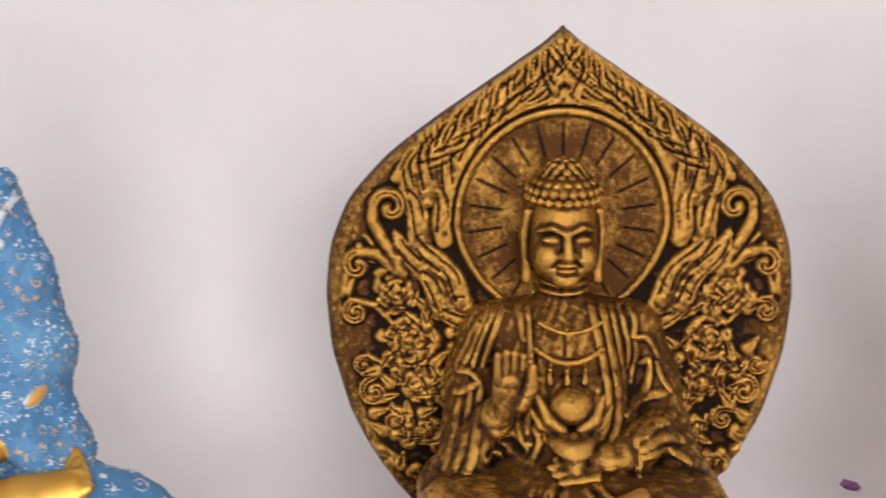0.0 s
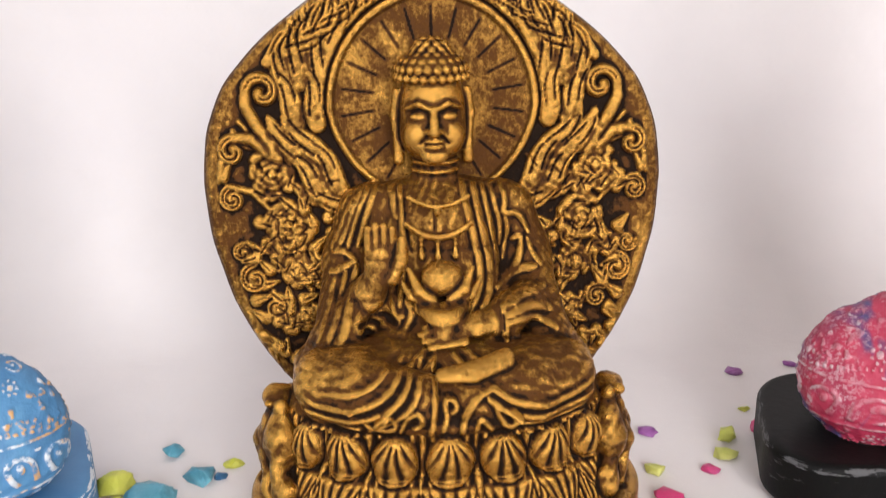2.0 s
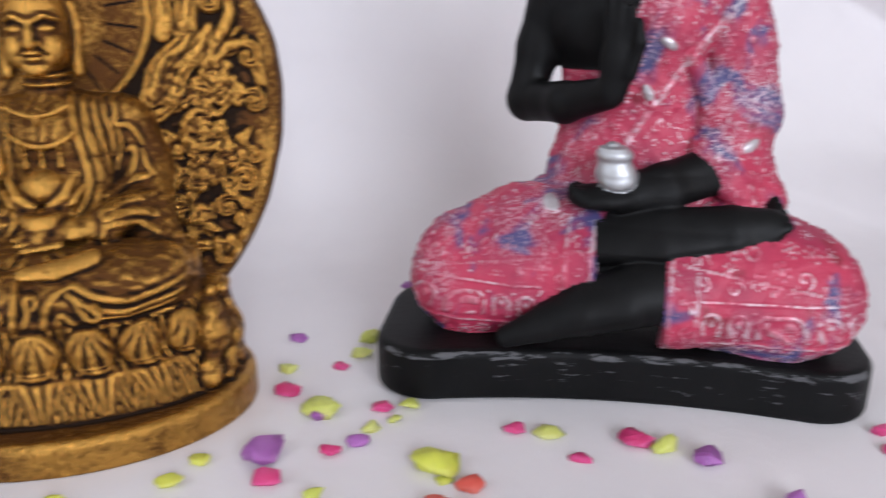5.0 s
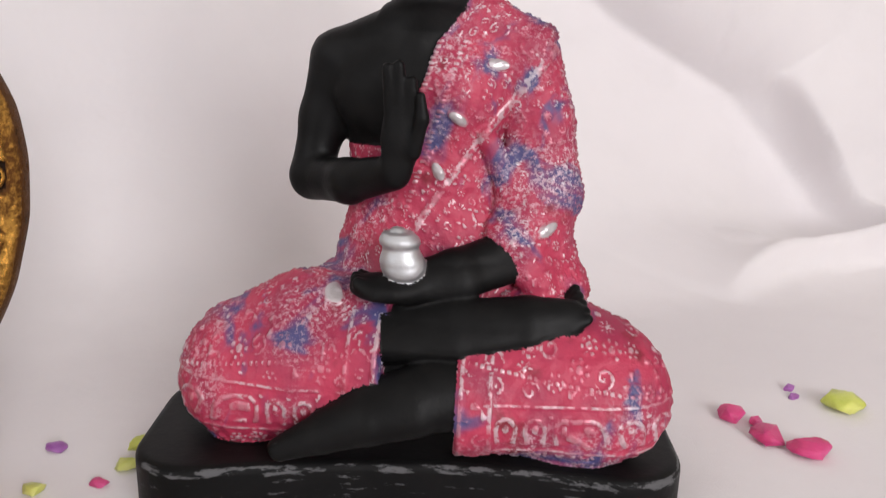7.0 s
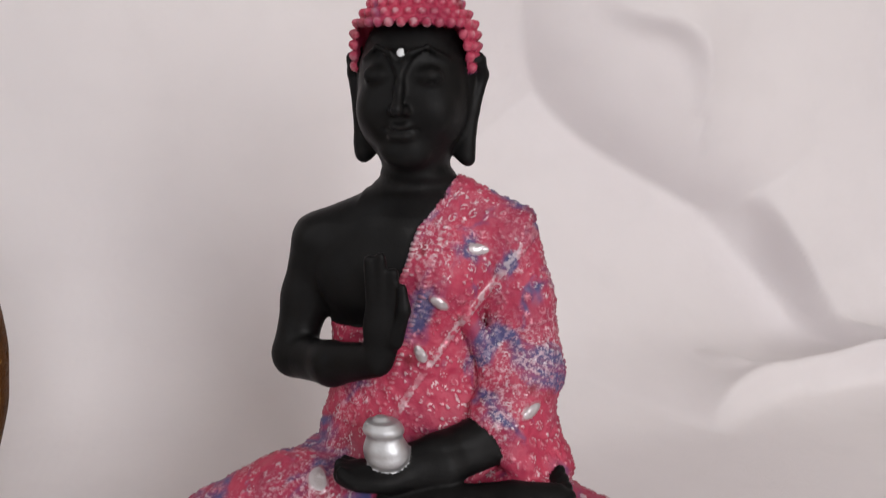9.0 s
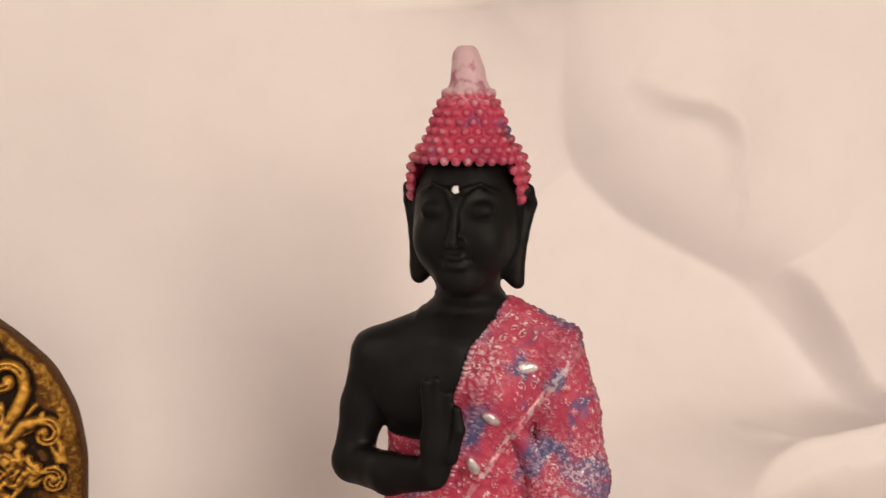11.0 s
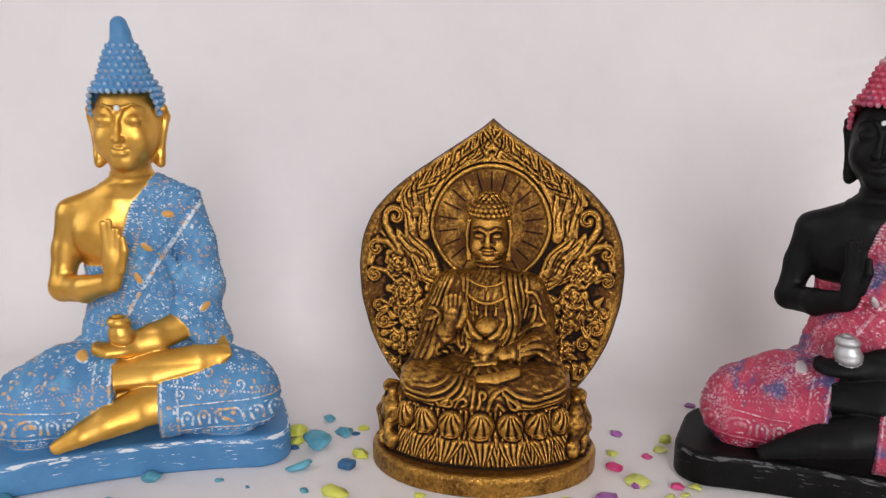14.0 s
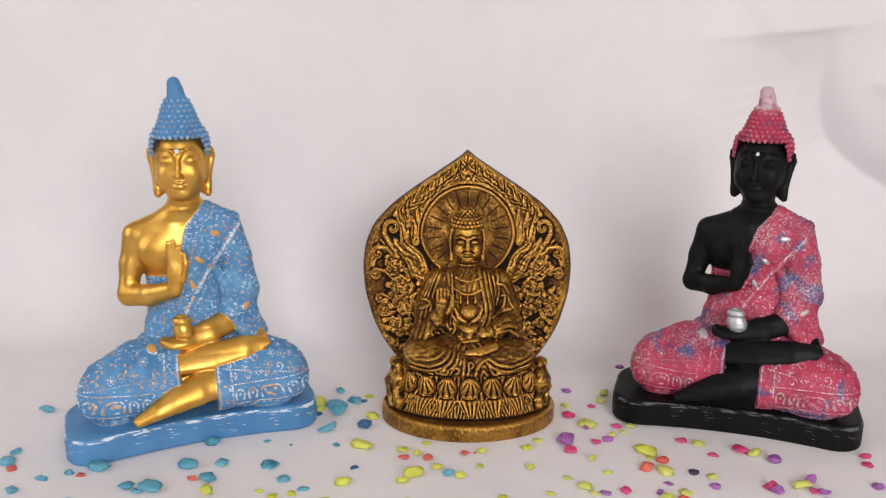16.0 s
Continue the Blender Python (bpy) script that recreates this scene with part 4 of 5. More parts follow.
    level = np.maximum(level, np.sqrt(np.clip(0.0013 ** 2 - (ring - 0.0003) ** 2, 0, None)) * 1.3)
    k = np.exp(-(np.arange(-9, 10) / 4.5) ** 2)
    k /= k.sum()
    around = np.apply_along_axis(lambda r: np.convolve(np.pad(r, 9, "edge"), k, "valid"), 0, level)
    around = np.apply_along_axis(lambda r: np.convolve(np.pad(r, 9, "edge"), k, "valid"), 1, around)
    tone = 0.53 + (level - around) / 0.0011
    tone = tone - 0.26 * smooth(0.0010 - level, 0, 0.0008) * smooth(half - np.abs(X), 0.010, 0.020)
    tone = np.where(inside, 0.53 - 0.45 * rays + 0.10 * ripple(X, 0 * X, Z, 31, 300, 6), tone)
    tone = np.maximum(tone, 0.72 * (1 - smooth(ring, 0.0008, 0.0016)))
    tone = np.where(edge < 0.0016, 0.34, np.where(edge < 0.006, np.maximum(tone, 0.56), tone))
    tone = np.clip(tone, 0, 1)
    # rounded rim, closed behind
    drop = 0.0075 * (1 - np.sqrt(np.clip(1 - (1 - np.clip(edge / 0.004, 0, 1)) ** 2, 0, 1)))
    Y = -level + drop
    Xc = np.clip(X, -half, half)
    front = np.stack([Xc.ravel(), Y.ravel(), Z.ravel()], 1)
    n, m = X.shape
    i = np.arange(n * m).reshape(n, m)
    live = (edge.reshape(n, m) > -step * 1.5)
    ok = live[:-1, :-1] & live[1:, :-1] & live[1:, 1:] & live[:-1, 1:]
    quads = np.stack([i[:-1, :-1][ok], i[1:, :-1][ok], i[1:, 1:][ok], i[:-1, 1:][ok]], 1)
    return front, quads, tone.ravel()


def carving():
    """The drapery carved over the torso and over the lap, two fields of heights in metres over x and z: ridges and grooves, in millimetres."""
    step = 0.0003
    xs, zs = np.arange(-0.060, 0.0601, step), np.arange(0.036, 0.1121, step)
    X, Z = np.meshgrid(xs, zs, indexing="ij")
    H = np.zeros_like(X)

    def run(points, r, shape):
        pts = [(x / 1000, z / 1000) for x, z in points]
        r = r / 1000
        for _ in range(2):
            cut = [pts[0]]
            for (x1, z1), (x2, z2) in zip(pts, pts[1:]):
                cut += [(0.75 * x1 + 0.25 * x2, 0.75 * z1 + 0.25 * z2), (0.25 * x1 + 0.75 * x2, 0.25 * z1 + 0.75 * z2)]
            pts = cut + [pts[-1]]
        best = np.full(X.shape, 1.0)
        for k, ((ax, az), (bx, bz)) in enumerate(zip(pts, pts[1:])):
            i = slice(*np.searchsorted(xs, (min(ax, bx) - r, max(ax, bx) + r)))
            j = slice(*np.searchsorted(zs, (min(az, bz) - r, max(az, bz) + r)))
            px, pz, dx, dz = X[i, j] - ax, Z[i, j] - az, bx - ax, bz - az
            t = np.clip((px * dx + pz * dz) / (dx * dx + dz * dz + 1e-12), 0, 1)
            thin = 1 - 0.55 * abs(2 * (k + 0.5) / (len(pts) - 1) - 1) ** 3
            best[i, j] = np.minimum(best[i, j], np.hypot(px - t * dx, pz - t * dz) / (r * thin))
        return shape(np.clip(best, 0, 1))

    def ridge(points, r, h):
        nonlocal H
        H = np.maximum(H, h * 0.9 / 1000 * run(points, r, lambda e: np.sqrt(1 - e * e)))

    def groove(points, r, h):
        nonlocal H
        H = H - h * 1.1 / 1000 * run(points, r, lambda e: (1 - e * e) ** 1.5)

    ridge([(8.4, 108.3), (9.1, 102.9), (10.2, 97.5), (12.4, 87.3), (14.4, 78.4), (12.8, 71.8), (8.8, 67.2)], 1.5, 1.3)
    ridge([(12.3, 108.3), (13.1, 101.4), (15.6, 88.9), (17.9, 79.2), (16.9, 71.8), (12.9, 65.9)], 1.6, 1.4)
    ridge([(15.1, 107.5), (16.5, 99.1), (19.3, 87.3), (20.4, 79.2), (18.9, 72.6)], 1.1, 1.0)
    ridge([(17.9, 107.2), (19.7, 98.4), (22.0, 90.5), (21.4, 84.1)], 1.0, 0.8)
    ridge([(21.1, 106.1), (24.1, 99.2), (22.3, 94.1), (27.1, 94.9), (30.0, 91.4), (31.8, 87.4)], 1.1, 1.1)
    ridge([(23.5, 93.3), (24.5, 88.1), (23.1, 83.3), (22.4, 79.2)], 0.9, 0.9)
    ridge([(25.8, 85.3), (29.0, 87.0), (28.8, 82.1), (26.6, 77.2), (22.2, 73.1)], 1.2, 1.2)
    ridge([(31.1, 85.8), (32.9, 80.9), (35.6, 77.7)], 1.0, 0.9)
    ridge([(19.3, 72.3), (26.8, 76.8), (33.5, 77.6)], 1.3, 1.1)
    ridge([(18.2, 69.8), (26.1, 73.0), (35.8, 72.4)], 1.3, 1.2)
    ridge([(17.7, 68.2), (28.4, 70.1), (37.0, 66.9)], 1.4, 1.2)
    ridge([(16.4, 66.6), (27.6, 66.8), (37.8, 62.6)], 1.4, 1.2)
    ridge([(13.7, 67.8), (18.8, 67.1), (21.8, 59.8)], 1.8, 1.4)
    groove([(21.8, 59.8), (22.0, 65.5), (28.0, 63.9), (36.9, 61.9)], 1.0, 1.1)
    ridge([(-12.8, 107.7), (-12.1, 95.0), (-12.2, 80.7), (-13.9, 69.2)], 1.2, 1.2)
    groove([(-11.4, 107.3), (-10.9, 93.5), (-10.8, 79.1)], 0.7, 1.0)
    ridge([(-15.5, 107.3), (-15.2, 100.4), (-14.1, 95.0)], 1.4, 0.9)
    ridge([(-19.0, 106.5), (-22.3, 101.1), (-25.2, 92.6), (-27.8, 84.6)], 1.1, 0.8)
    ridge([(-22.2, 105.0), (-25.9, 99.6), (-29.2, 91.8), (-31.1, 84.6)], 1.0, 0.8)
    ridge([(-25.8, 103.4), (-29.5, 95.7), (-33.0, 87.0), (-35.9, 83.0)], 1.1, 0.9)
    ridge([(-29.8, 98.8), (-33.7, 90.2), (-37.1, 83.8)], 1.0, 0.7)
    ridge([(-36.7, 83.0), (-32.7, 83.8), (-29.5, 81.4)], 1.0, 0.9)
    ridge([(-28.6, 80.5), (-33.0, 78.9), (-37.8, 77.3)], 1.2, 1.0)
    ridge([(-28.3, 79.2), (-30.5, 70.4), (-32.3, 62.3), (-38.9, 57.3)], 1.6, 1.3)
    ridge([(-32.0, 77.8), (-34.3, 68.2), (-37.4, 61.6)], 1.1, 1.0)
    ridge([(-35.9, 75.7), (-38.2, 67.5), (-41.3, 60.9)], 1.0, 0.9)
    ridge([(-27.1, 63.6), (-23.2, 62.4), (-21.7, 59.6), (-25.7, 58.8)], 1.2, 1.1)
    ridge([(-16.9, 70.9), (-15.7, 65.6), (-12.9, 66.4)], 1.0, 1.0)
    ridge([(-19.6, 58.2), (-12.8, 62.8), (-9.5, 67.7), (-11.5, 70.5)], 1.2, 1.1)
    ridge([(-20.9, 60.8), (-16.5, 61.7), (-14.0, 65.0)], 0.9, 0.8)
    groove([(-25.2, 68.2), (-20.4, 66.6), (-15.6, 64.2)], 2.2, 1.6)
    groove([(-26.9, 64.9), (-21.3, 63.3)], 1.6, 1.2)
    groove([(-9.3, 84.7), (-10.1, 87.1), (-10.5, 91.9)], 0.8, 0.6)
    groove([(-1.3, 100.1), (-1.2, 95.1), (-1.3, 91.2)], 0.7, 0.35)
    torso, H = H, np.zeros_like(X)
    ridge([(-15.2, 62.9), (-19.9, 57.5), (-28.2, 53.9), (-38.6, 52.8)], 0.9, 0.9)
    ridge([(-12.1, 62.3), (-16.8, 54.8), (-26.3, 49.9), (-39.8, 48.7), (-43.9, 50.4)], 1.0, 1.1)
    ridge([(-9.6, 62.3), (-13.2, 53.2), (-22.7, 47.3), (-36.9, 45.2), (-44.1, 47.1)], 1.1, 1.2)
    ridge([(-7.0, 61.8), (-10.1, 51.5), (-17.0, 46.6), (-24.4, 43.2)], 1.0, 1.1)
    groove([(-13.7, 62.3), (-18.4, 55.9), (-27.3, 51.7), (-40.8, 50.6)], 0.8, 0.9)
    groove([(-10.8, 62.1), (-15.0, 53.7), (-24.2, 48.4), (-37.8, 46.6)], 0.8, 1.0)
    groove([(-8.3, 62.1), (-11.7, 52.1), (-19.6, 46.6), (-28.5, 44.0)], 0.8, 1.0)
    ridge([(-3.9, 61.8), (-3.6, 54.8), (-4.2, 48.3), (-5.5, 42.1)], 1.1, 1.1)
    groove([(-2.4, 60.2), (-2.1, 52.7), (-3.4, 43.8)], 0.8, 1.1)
    ridge([(-26.1, 47.3), (-23.6, 43.8), (-16.8, 43.8), (-15.8, 46.8), (-18.3, 48.6), (-19.7, 46.2)], 1.0, 1.2)
    ridge([(-14.8, 43.5), (-12.6, 48.4), (-9.0, 50.1), (-7.5, 46.3), (-10.6, 44.6)], 1.0, 1.2)
    ridge([(-1.8, 43.5), (-0.2, 47.4), (-1.3, 51.7), (1.3, 52.8), (2.8, 50.1), (0.8, 48.5)], 1.0, 1.2)
    ridge([(4.0, 42.4), (4.9, 48.5), (8.9, 53.9), (13.0, 55.0)], 1.2, 1.2)
    ridge([(8.1, 43.0), (9.6, 47.4), (11.2, 45.7), (13.3, 43.0)], 1.0, 1.1)
    ridge([(14.1, 51.8), (15.8, 46.8), (18.0, 43.2), (21.1, 43.9), (20.0, 47.4)], 1.1, 1.2)
    ridge([(-43.6, 46.2), (-35.4, 44.9), (-27.2, 43.5)], 0.9, 0.9)
    ridge([(13.2, 55.4), (22.2, 50.0), (34.4, 48.9), (46.8, 52.2)], 1.2, 1.2)
    ridge([(12.2, 52.7), (20.8, 46.3), (33.5, 45.2), (47.1, 48.4)], 1.2, 1.2)
    ridge([(21.7, 44.2), (33.3, 43.4), (43.7, 45.9)], 1.0, 1.0)
    groove([(14.2, 57.6), (23.7, 52.5), (35.3, 51.4), (47.1, 54.4)], 0.8, 0.7)
    groove([(13.2, 53.8), (21.8, 48.1), (33.4, 47.0), (46.9, 50.0)], 0.8, 1.0)
    groove([(17.7, 60.3), (15.2, 58.1), (9.1, 55.4), (0.8, 54.0)], 2.0, 2.4)
    groove([(-42.8, 42.7), (-24.2, 41.3), (-0.2, 41.2), (24.9, 41.9), (43.6, 43.9)], 0.9, 1.1)
    ridge([(-42.8, 41.1), (-24.2, 39.8), (-0.2, 39.4), (25.0, 40.3), (43.7, 42.3)], 1.0, 1.2)
    groove([(-40.9, 39.3), (-24.2, 38.0), (-0.2, 37.7), (25.0, 38.5), (41.8, 40.2)], 0.9, 1.3)
    return xs, zs, torso, H


def sample(xs, zs, H, x, z):
    """Values of a field of heights at x, z; nought outside it."""
    i = np.clip((x - xs[0]) / (xs[1] - xs[0]), 0, len(xs) - 1.001)
    j = np.clip((z - zs[0]) / (zs[1] - zs[0]), 0, len(zs) - 1.001)
    a, b = i.astype(int), j.astype(int)
    u, w = i - a, j - b
    return (H[a, b] * (1 - u) + H[a + 1, b] * u) * (1 - w) + (H[a, b + 1] * (1 - u) + H[a + 1, b + 1] * u) * w


def lotus(x, y, z):
    """Height of the two rows of lotus petals round the base."""
    a = np.arctan2(x / 0.057, np.maximum(-y, -0.005) / 0.034 + 1e-6)
    arc = np.hypot(0.057 * np.cos(a), 0.034 * np.sin(a))
    cell = np.floor(a / 0.335 + 0.5)
    s = (a / 0.335 + 0.5 - cell - 0.5) * 0.335 * arc + 0.0005 * np.sin(cell * 2.3 + z * 300)
    wide = 0.335 * arc / 0.0191
    # lower row: tulips that open upwards, with ribs from the tip
    t = (z - 0.0118) / 0.0155
    w = 0.0090 * wide * np.clip(1.25 * t, 0, 1) ** 0.62 + 1e-5
    q = np.abs(s) / w
    ribs = 0.5 + 0.5 * np.cos(s / np.maximum(z - 0.0080, 0.003) * 25 / wide + 0.6 * np.sin(cell * 5.0))
    petal = np.clip(1 - q ** 3, 0, 1) ** 0.6
    low = 0.0010 * petal - 0.0009 * (1 - ribs) ** 1.6 * petal - 0.0008 * np.exp(-((q - 1.02) / 0.10) ** 2)
    back = 0.0005 + 0.0006 * np.cos(np.abs(s) * 2600 / wide + z * 500)
    low = np.where(q < 1, low, back) * smooth(t, 0.0, 0.12) * (1 - smooth(t, 0.80, 0.95)) - 0.0012 * smooth(t, 0.82, 0.95)
    # upper row: domed buds with ribs from the crown
    e = np.hypot(s / (0.0086 * wide), (z - 0.0335) / 0.0080)
    ribs = 0.5 + 0.5 * np.cos(np.arctan2(s / wide, 0.0432 - z) * 15)
    dome = np.sqrt(np.clip(1 - e * e, 0, 1))
    high = 0.0056 * dome ** 0.7 - 0.0011 * (1 - ribs) ** 1.6 * smooth(dome, 0.15, 0.5) * smooth(0.0420 - z, 0.0, 0.003)
    gap = 0.0009 * np.cos((np.abs(s) - 0.0096 * wide) * 1700) * smooth(e, 1.0, 1.1)
    high = (high + gap) * smooth(z, 0.0252, 0.0268) * (1 - smooth(z, 0.0412, 0.0425))
    return np.where(z < 0.0285, low, 0) + high


def gold_figure():
    c = Cast((-0.070, -0.052, -0.002), (0.070, 0.060, 0.160), 0.00056)
    P = lambda x, v, z: (x, -v, z)

    def oval(hw, front, back, z0, z1, r, flare=0.0):
        """An oval block; flare widens it towards its foot."""
        def dist(x, y, z):
            d = np.where(y < 0, front, back)
            rr = np.sqrt((x / hw) ** 2 + (y / d) ** 2)
            plan = (rr - 1) * min(hw, front) - flare * np.clip((z1 - z) / (z1 - z0), 0, 1)
            qa, qz = plan + r, np.abs(z - (z0 + z1) / 2) - (z1 - z0) / 2 + r
            return np.sqrt(np.maximum(qa, 0) ** 2 + np.maximum(qz, 0) ** 2) + np.minimum(np.maximum(qa, qz), 0) - r
        return (-hw - flare, -front - flare, z0), (hw + flare, back + flare, z1), dist

    c.add("foot", *oval(0.0668, 0.0480, 0.0500, -0.004, 0.0116, 0.0028))
    c.keep("foot", lambda x, y, z: 0.0 * x + 0.0 * y - z)
    c.add("body", *oval(0.0535, 0.0320, 0.0450, 0.008, 0.0285, 0.002, 0.0062))
    c.add("body", *oval(0.0530, 0.0295, 0.0460, 0.025, 0.0440, 0.003), k=0.002)
    c.add("body", *oval(0.0500, 0.0305, 0.0400, 0.0415, 0.0555, 0.004), k=0.003)
    # crouching beasts at the sides
    for s in (-1, 1):
        c.chain("beast", [P(s * 0.0560, -0.004, 0.0120), P(s * 0.0560, 0.002, 0.0280), P(s * 0.0535, 0.000, 0.0385)], [0.0078, 0.0070, 0.0062], 0.003)
        c.ball("beast", P(s * 0.0555, 0.002, 0.0428), (0.0050, 0.0060, 0.0036), 0.002)
        c.ball("beast", P(s * 0.0580, 0.0075, 0.0436), 0.0016, 0.001)
        c.ball("beast", P(s * 0.0535, 0.0085, 0.0430), 0.0020, 0.001)
        c.rod("beast", P(s * 0.0520, 0.0070, 0.0415), P(s * 0.0590, 0.0060, 0.0415), 0.0008, 0.0008, 0.0006, cut=True)
        c.chain("beast", [P(s * 0.0540, 0.009, 0.038), P(s * 0.0550, 0.014, 0.026), P(s * 0.0520, 0.019, 0.015)], [0.0032, 0.0027, 0.0030], 0.003)
        c.chain("beast", [P(s * 0.0580, 0.004, 0.037), P(s * 0.0600, 0.008, 0.026), P(s * 0.0580, 0.013, 0.014)], [0.0026, 0.0022, 0.0024], 0.002)
        c.ball("beast", P(s * 0.0530, 0.011, 0.0310), (0.0058, 0.0066, 0.0080), 0.003)
        c.ball("beast", P(s * 0.0520, 0.016, 0.0170), (0.0046, 0.0055, 0.0052), 0.003)
        # knees
        c.chain("body", [P(s * 0.0400, 0.0160, 0.0525), P(s * 0.0270, 0.0225, 0.0525), P(s * 0.0080, 0.0280, 0.0520)], [0.0084, 0.0078, 0.0060], 0.004)
    c.ball("body", P(0.0, 0.016, 0.0490), (0.0220, 0.0120, 0.0065), 0.003)
    c.ball("body", P(0.0, 0.0090, 0.0562), (0.0330, 0.0130, 0.0062), 0.003)
    for s in (-1, 1):
        c.ball("body", P(s * 0.0315, 0.0140, 0.0535), (0.0170, 0.0125, 0.0078), 0.002, turn=(0, s * 5, s * 24))
    c.chain("hand", [P(-0.0020, 0.0320, 0.0585), P(0.0080, 0.0315, 0.0590), P(0.0190, 0.0270, 0.0605)], [0.0018, 0.0027, 0.0026], 0.0008)
    for s in (-1, 1):
        c.chain("body", [P(s * 0.0060, 0.0180, 0.0600), P(s * 0.0150, 0.0270, 0.0560), P(s * 0.0300, 0.0310, 0.0500)], [0.0012, 0.0014, 0.0010], 0.0010)
        c.chain("body", [P(s * 0.0030, 0.0200, 0.0590), P(s * 0.0100, 0.0290, 0.0540), P(s * 0.0220, 0.0330, 0.0470)], [0.0012, 0.0014, 0.0010], 0.0010)
    # torso, shoulders, sleeves
    c.ball("body", P(0.000, -0.018, 0.0800), (0.0265, 0.0200, 0.0265), 0.005)
    c.rod("body", P(-0.0205, -0.018, 0.0925), P(0.0205, -0.018, 0.0925), 0.0115, 0.0115, 0.005)
    for s in (-1, 1):
        c.chain("body", [P(s * 0.0255, -0.017, 0.0925), P(s * 0.0310, -0.012, 0.0780), P(s * 0.0330, -0.002, 0.0665)], [0.0100, 0.0092, 0.0086], 0.004)
        c.chain("body", [P(s * 0.0330, -0.002, 0.0650), P(s * 0.0370, 0.004, 0.0600), P(s * 0.0420, 0.002, 0.0570)], [0.0078, 0.0056, 0.0036], 0.004)
    c.ball("body", P(0.0, -0.004, 0.0680), (0.0290, 0.0140, 0.0110), 0.006)
    c.ball("body", P(0.0, -0.006, 0.0820), (0.0200, 0.0110, 0.0160), 0.006)
    # raised hand, jewel and bowl
    c.chain("hand", [P(-0.0290, 0.002, 0.0680), P(-0.0240, 0.0070, 0.0730), P(-0.0210, 0.0090, 0.0780)], [0.0050, 0.0050, 0.0046], 0.003)
    c.chain("body", [P(-0.0265, 0.0060, 0.0720), P(-0.0310, 0.0080, 0.0650), P(-0.0370, 0.0090, 0.0590)], [0.0048, 0.0046, 0.0030], 0.003)
    c.ball("hand", P(-0.0195, 0.0100, 0.0835), (0.0058, 0.0040, 0.0070), 0.002)
    for k in range(4):
        c.rod("hand", P(-0.0235 + 0.0025 * k, 0.0110, 0.0870), P(-0.0236 + 0.0027 * k, 0.0100, 0.0965 - 0.0010 * abs(k - 1.4)), 0.0016, 0.0013, 0.0005)
    c.chain("hand", [P(-0.0160, 0.0115, 0.0790), P(-0.0128, 0.0125, 0.0850), P(-0.0124, 0.0120, 0.0915)], [0.0028, 0.0023, 0.0016], 0.001)
    c.ball("hand", P(0.0004, 0.0115, 0.0782), (0.0072, 0.0052, 0.0056), 0.0006)
    for s in (-1, 1):
        c.chain("hand", [P(s * 0.0030, 0.0150, 0.0725), P(s * 0.0075, 0.0150, 0.0755), P(s * 0.0105, 0.0125, 0.0815)], [0.0016, 0.0018, 0.0010], 0.0006)
        c.chain("hand", [P(s * 0.0040, 0.0150, 0.0715), P(s * 0.0100, 0.0140, 0.0735), P(s * 0.0135, 0.0110, 0.0780)], [0.0014, 0.0015, 0.0008], 0.0006)
    for k in range(7):
        a = math.pi * (k - 3) / 7.5
        c.ball("hand", P(0.0004 + 0.0080 * math.sin(a), 0.0135 + 0.0070 * math.cos(a) - 0.004, 0.0698), (0.0022, 0.0022, 0.0026), 0.0006)
    c.slab("hand", P(0.0004, 0.0140, 0.0690), (0.0072, 0.0072, 0.0020), 0.0071, 0.0012)
    c.slab("hand", P(0.0004, 0.0160, 0.0650), (0.0046, 0.0046, 0.0025), 0.0045, 0.0010)
    c.chain("body", [P(0.0290, 0.0060, 0.0690), P(0.0220, 0.0120, 0.0675), P(0.0160, 0.0150, 0.0665)], [0.0055, 0.0050, 0.0040], 0.003)
    c.chain("hand", [P(0.0160, 0.0160, 0.0668), P(0.0110, 0.0170, 0.0662), P(0.0060, 0.0170, 0.0655)], [0.0034, 0.0032, 0.0024], 0.001)
    for k in range(4):
        c.rod("hand", P(0.0070, 0.0165 + 0.0012 * k, 0.0675 - 0.0016 * k), P(-0.0085 + 0.0020 * abs(k - 1.2), 0.0165 + 0.0012 * k, 0.0655 - 0.0014 * k), 0.0012, 0.0008, 0.0003)
    # necklaces of beads with three pendants
    front = lambda x, z: 0.0040 + (0.1000 - z) * 0.16 - 14.0 * x * x
    for half, z0, sag, nb, r in ((0.0098, 0.1032, 0.0030, 13, 0.0011), (0.0108, 0.0940, 0.0042, 12, 0.0014)):
        for k in range(nb):
            x = half * (2 * k / (nb - 1) - 1)
            z = z0 - sag * (1 - (x / half) ** 2)
            c.ball("hand", P(x, front(x, z), z), r, 0.0002)
    for x in (-0.0060, -0.0005, 0.0055):
        for k in range(4):
            z = 0.0888 - 0.0018 * k + 8 * x * x
            c.ball("hand", P(x, front(x, z), z), (0.0010, 0.0010, 0.0010) if k < 3 else (0.0013, 0.0012, 0.0017), 0.0002)
    c.ball("hand", P(-0.0004, front(0, 0.0985), 0.0985), (0.0013, 0.0012, 0.0019), 0.0004)
    # neck, head, ears, curls
    c.rod("body", P(0, -0.020, 0.100), P(0, -0.019, 0.118), 0.0078, 0.0072, 0.003)
    for z in (0.1085, 0.1115):
        c.ball("body", P(0, -0.0192, z), (0.0088, 0.0088, 0.0012), 0.001)
    hx = -0.0005
    c.ball("head", P(hx, -0.0205, 0.1285), (0.0116, 0.0125, 0.0165), 0.002)
    c.ball("head", P(hx, -0.0170, 0.1195), (0.0106, 0.0098, 0.0082), 0.005)
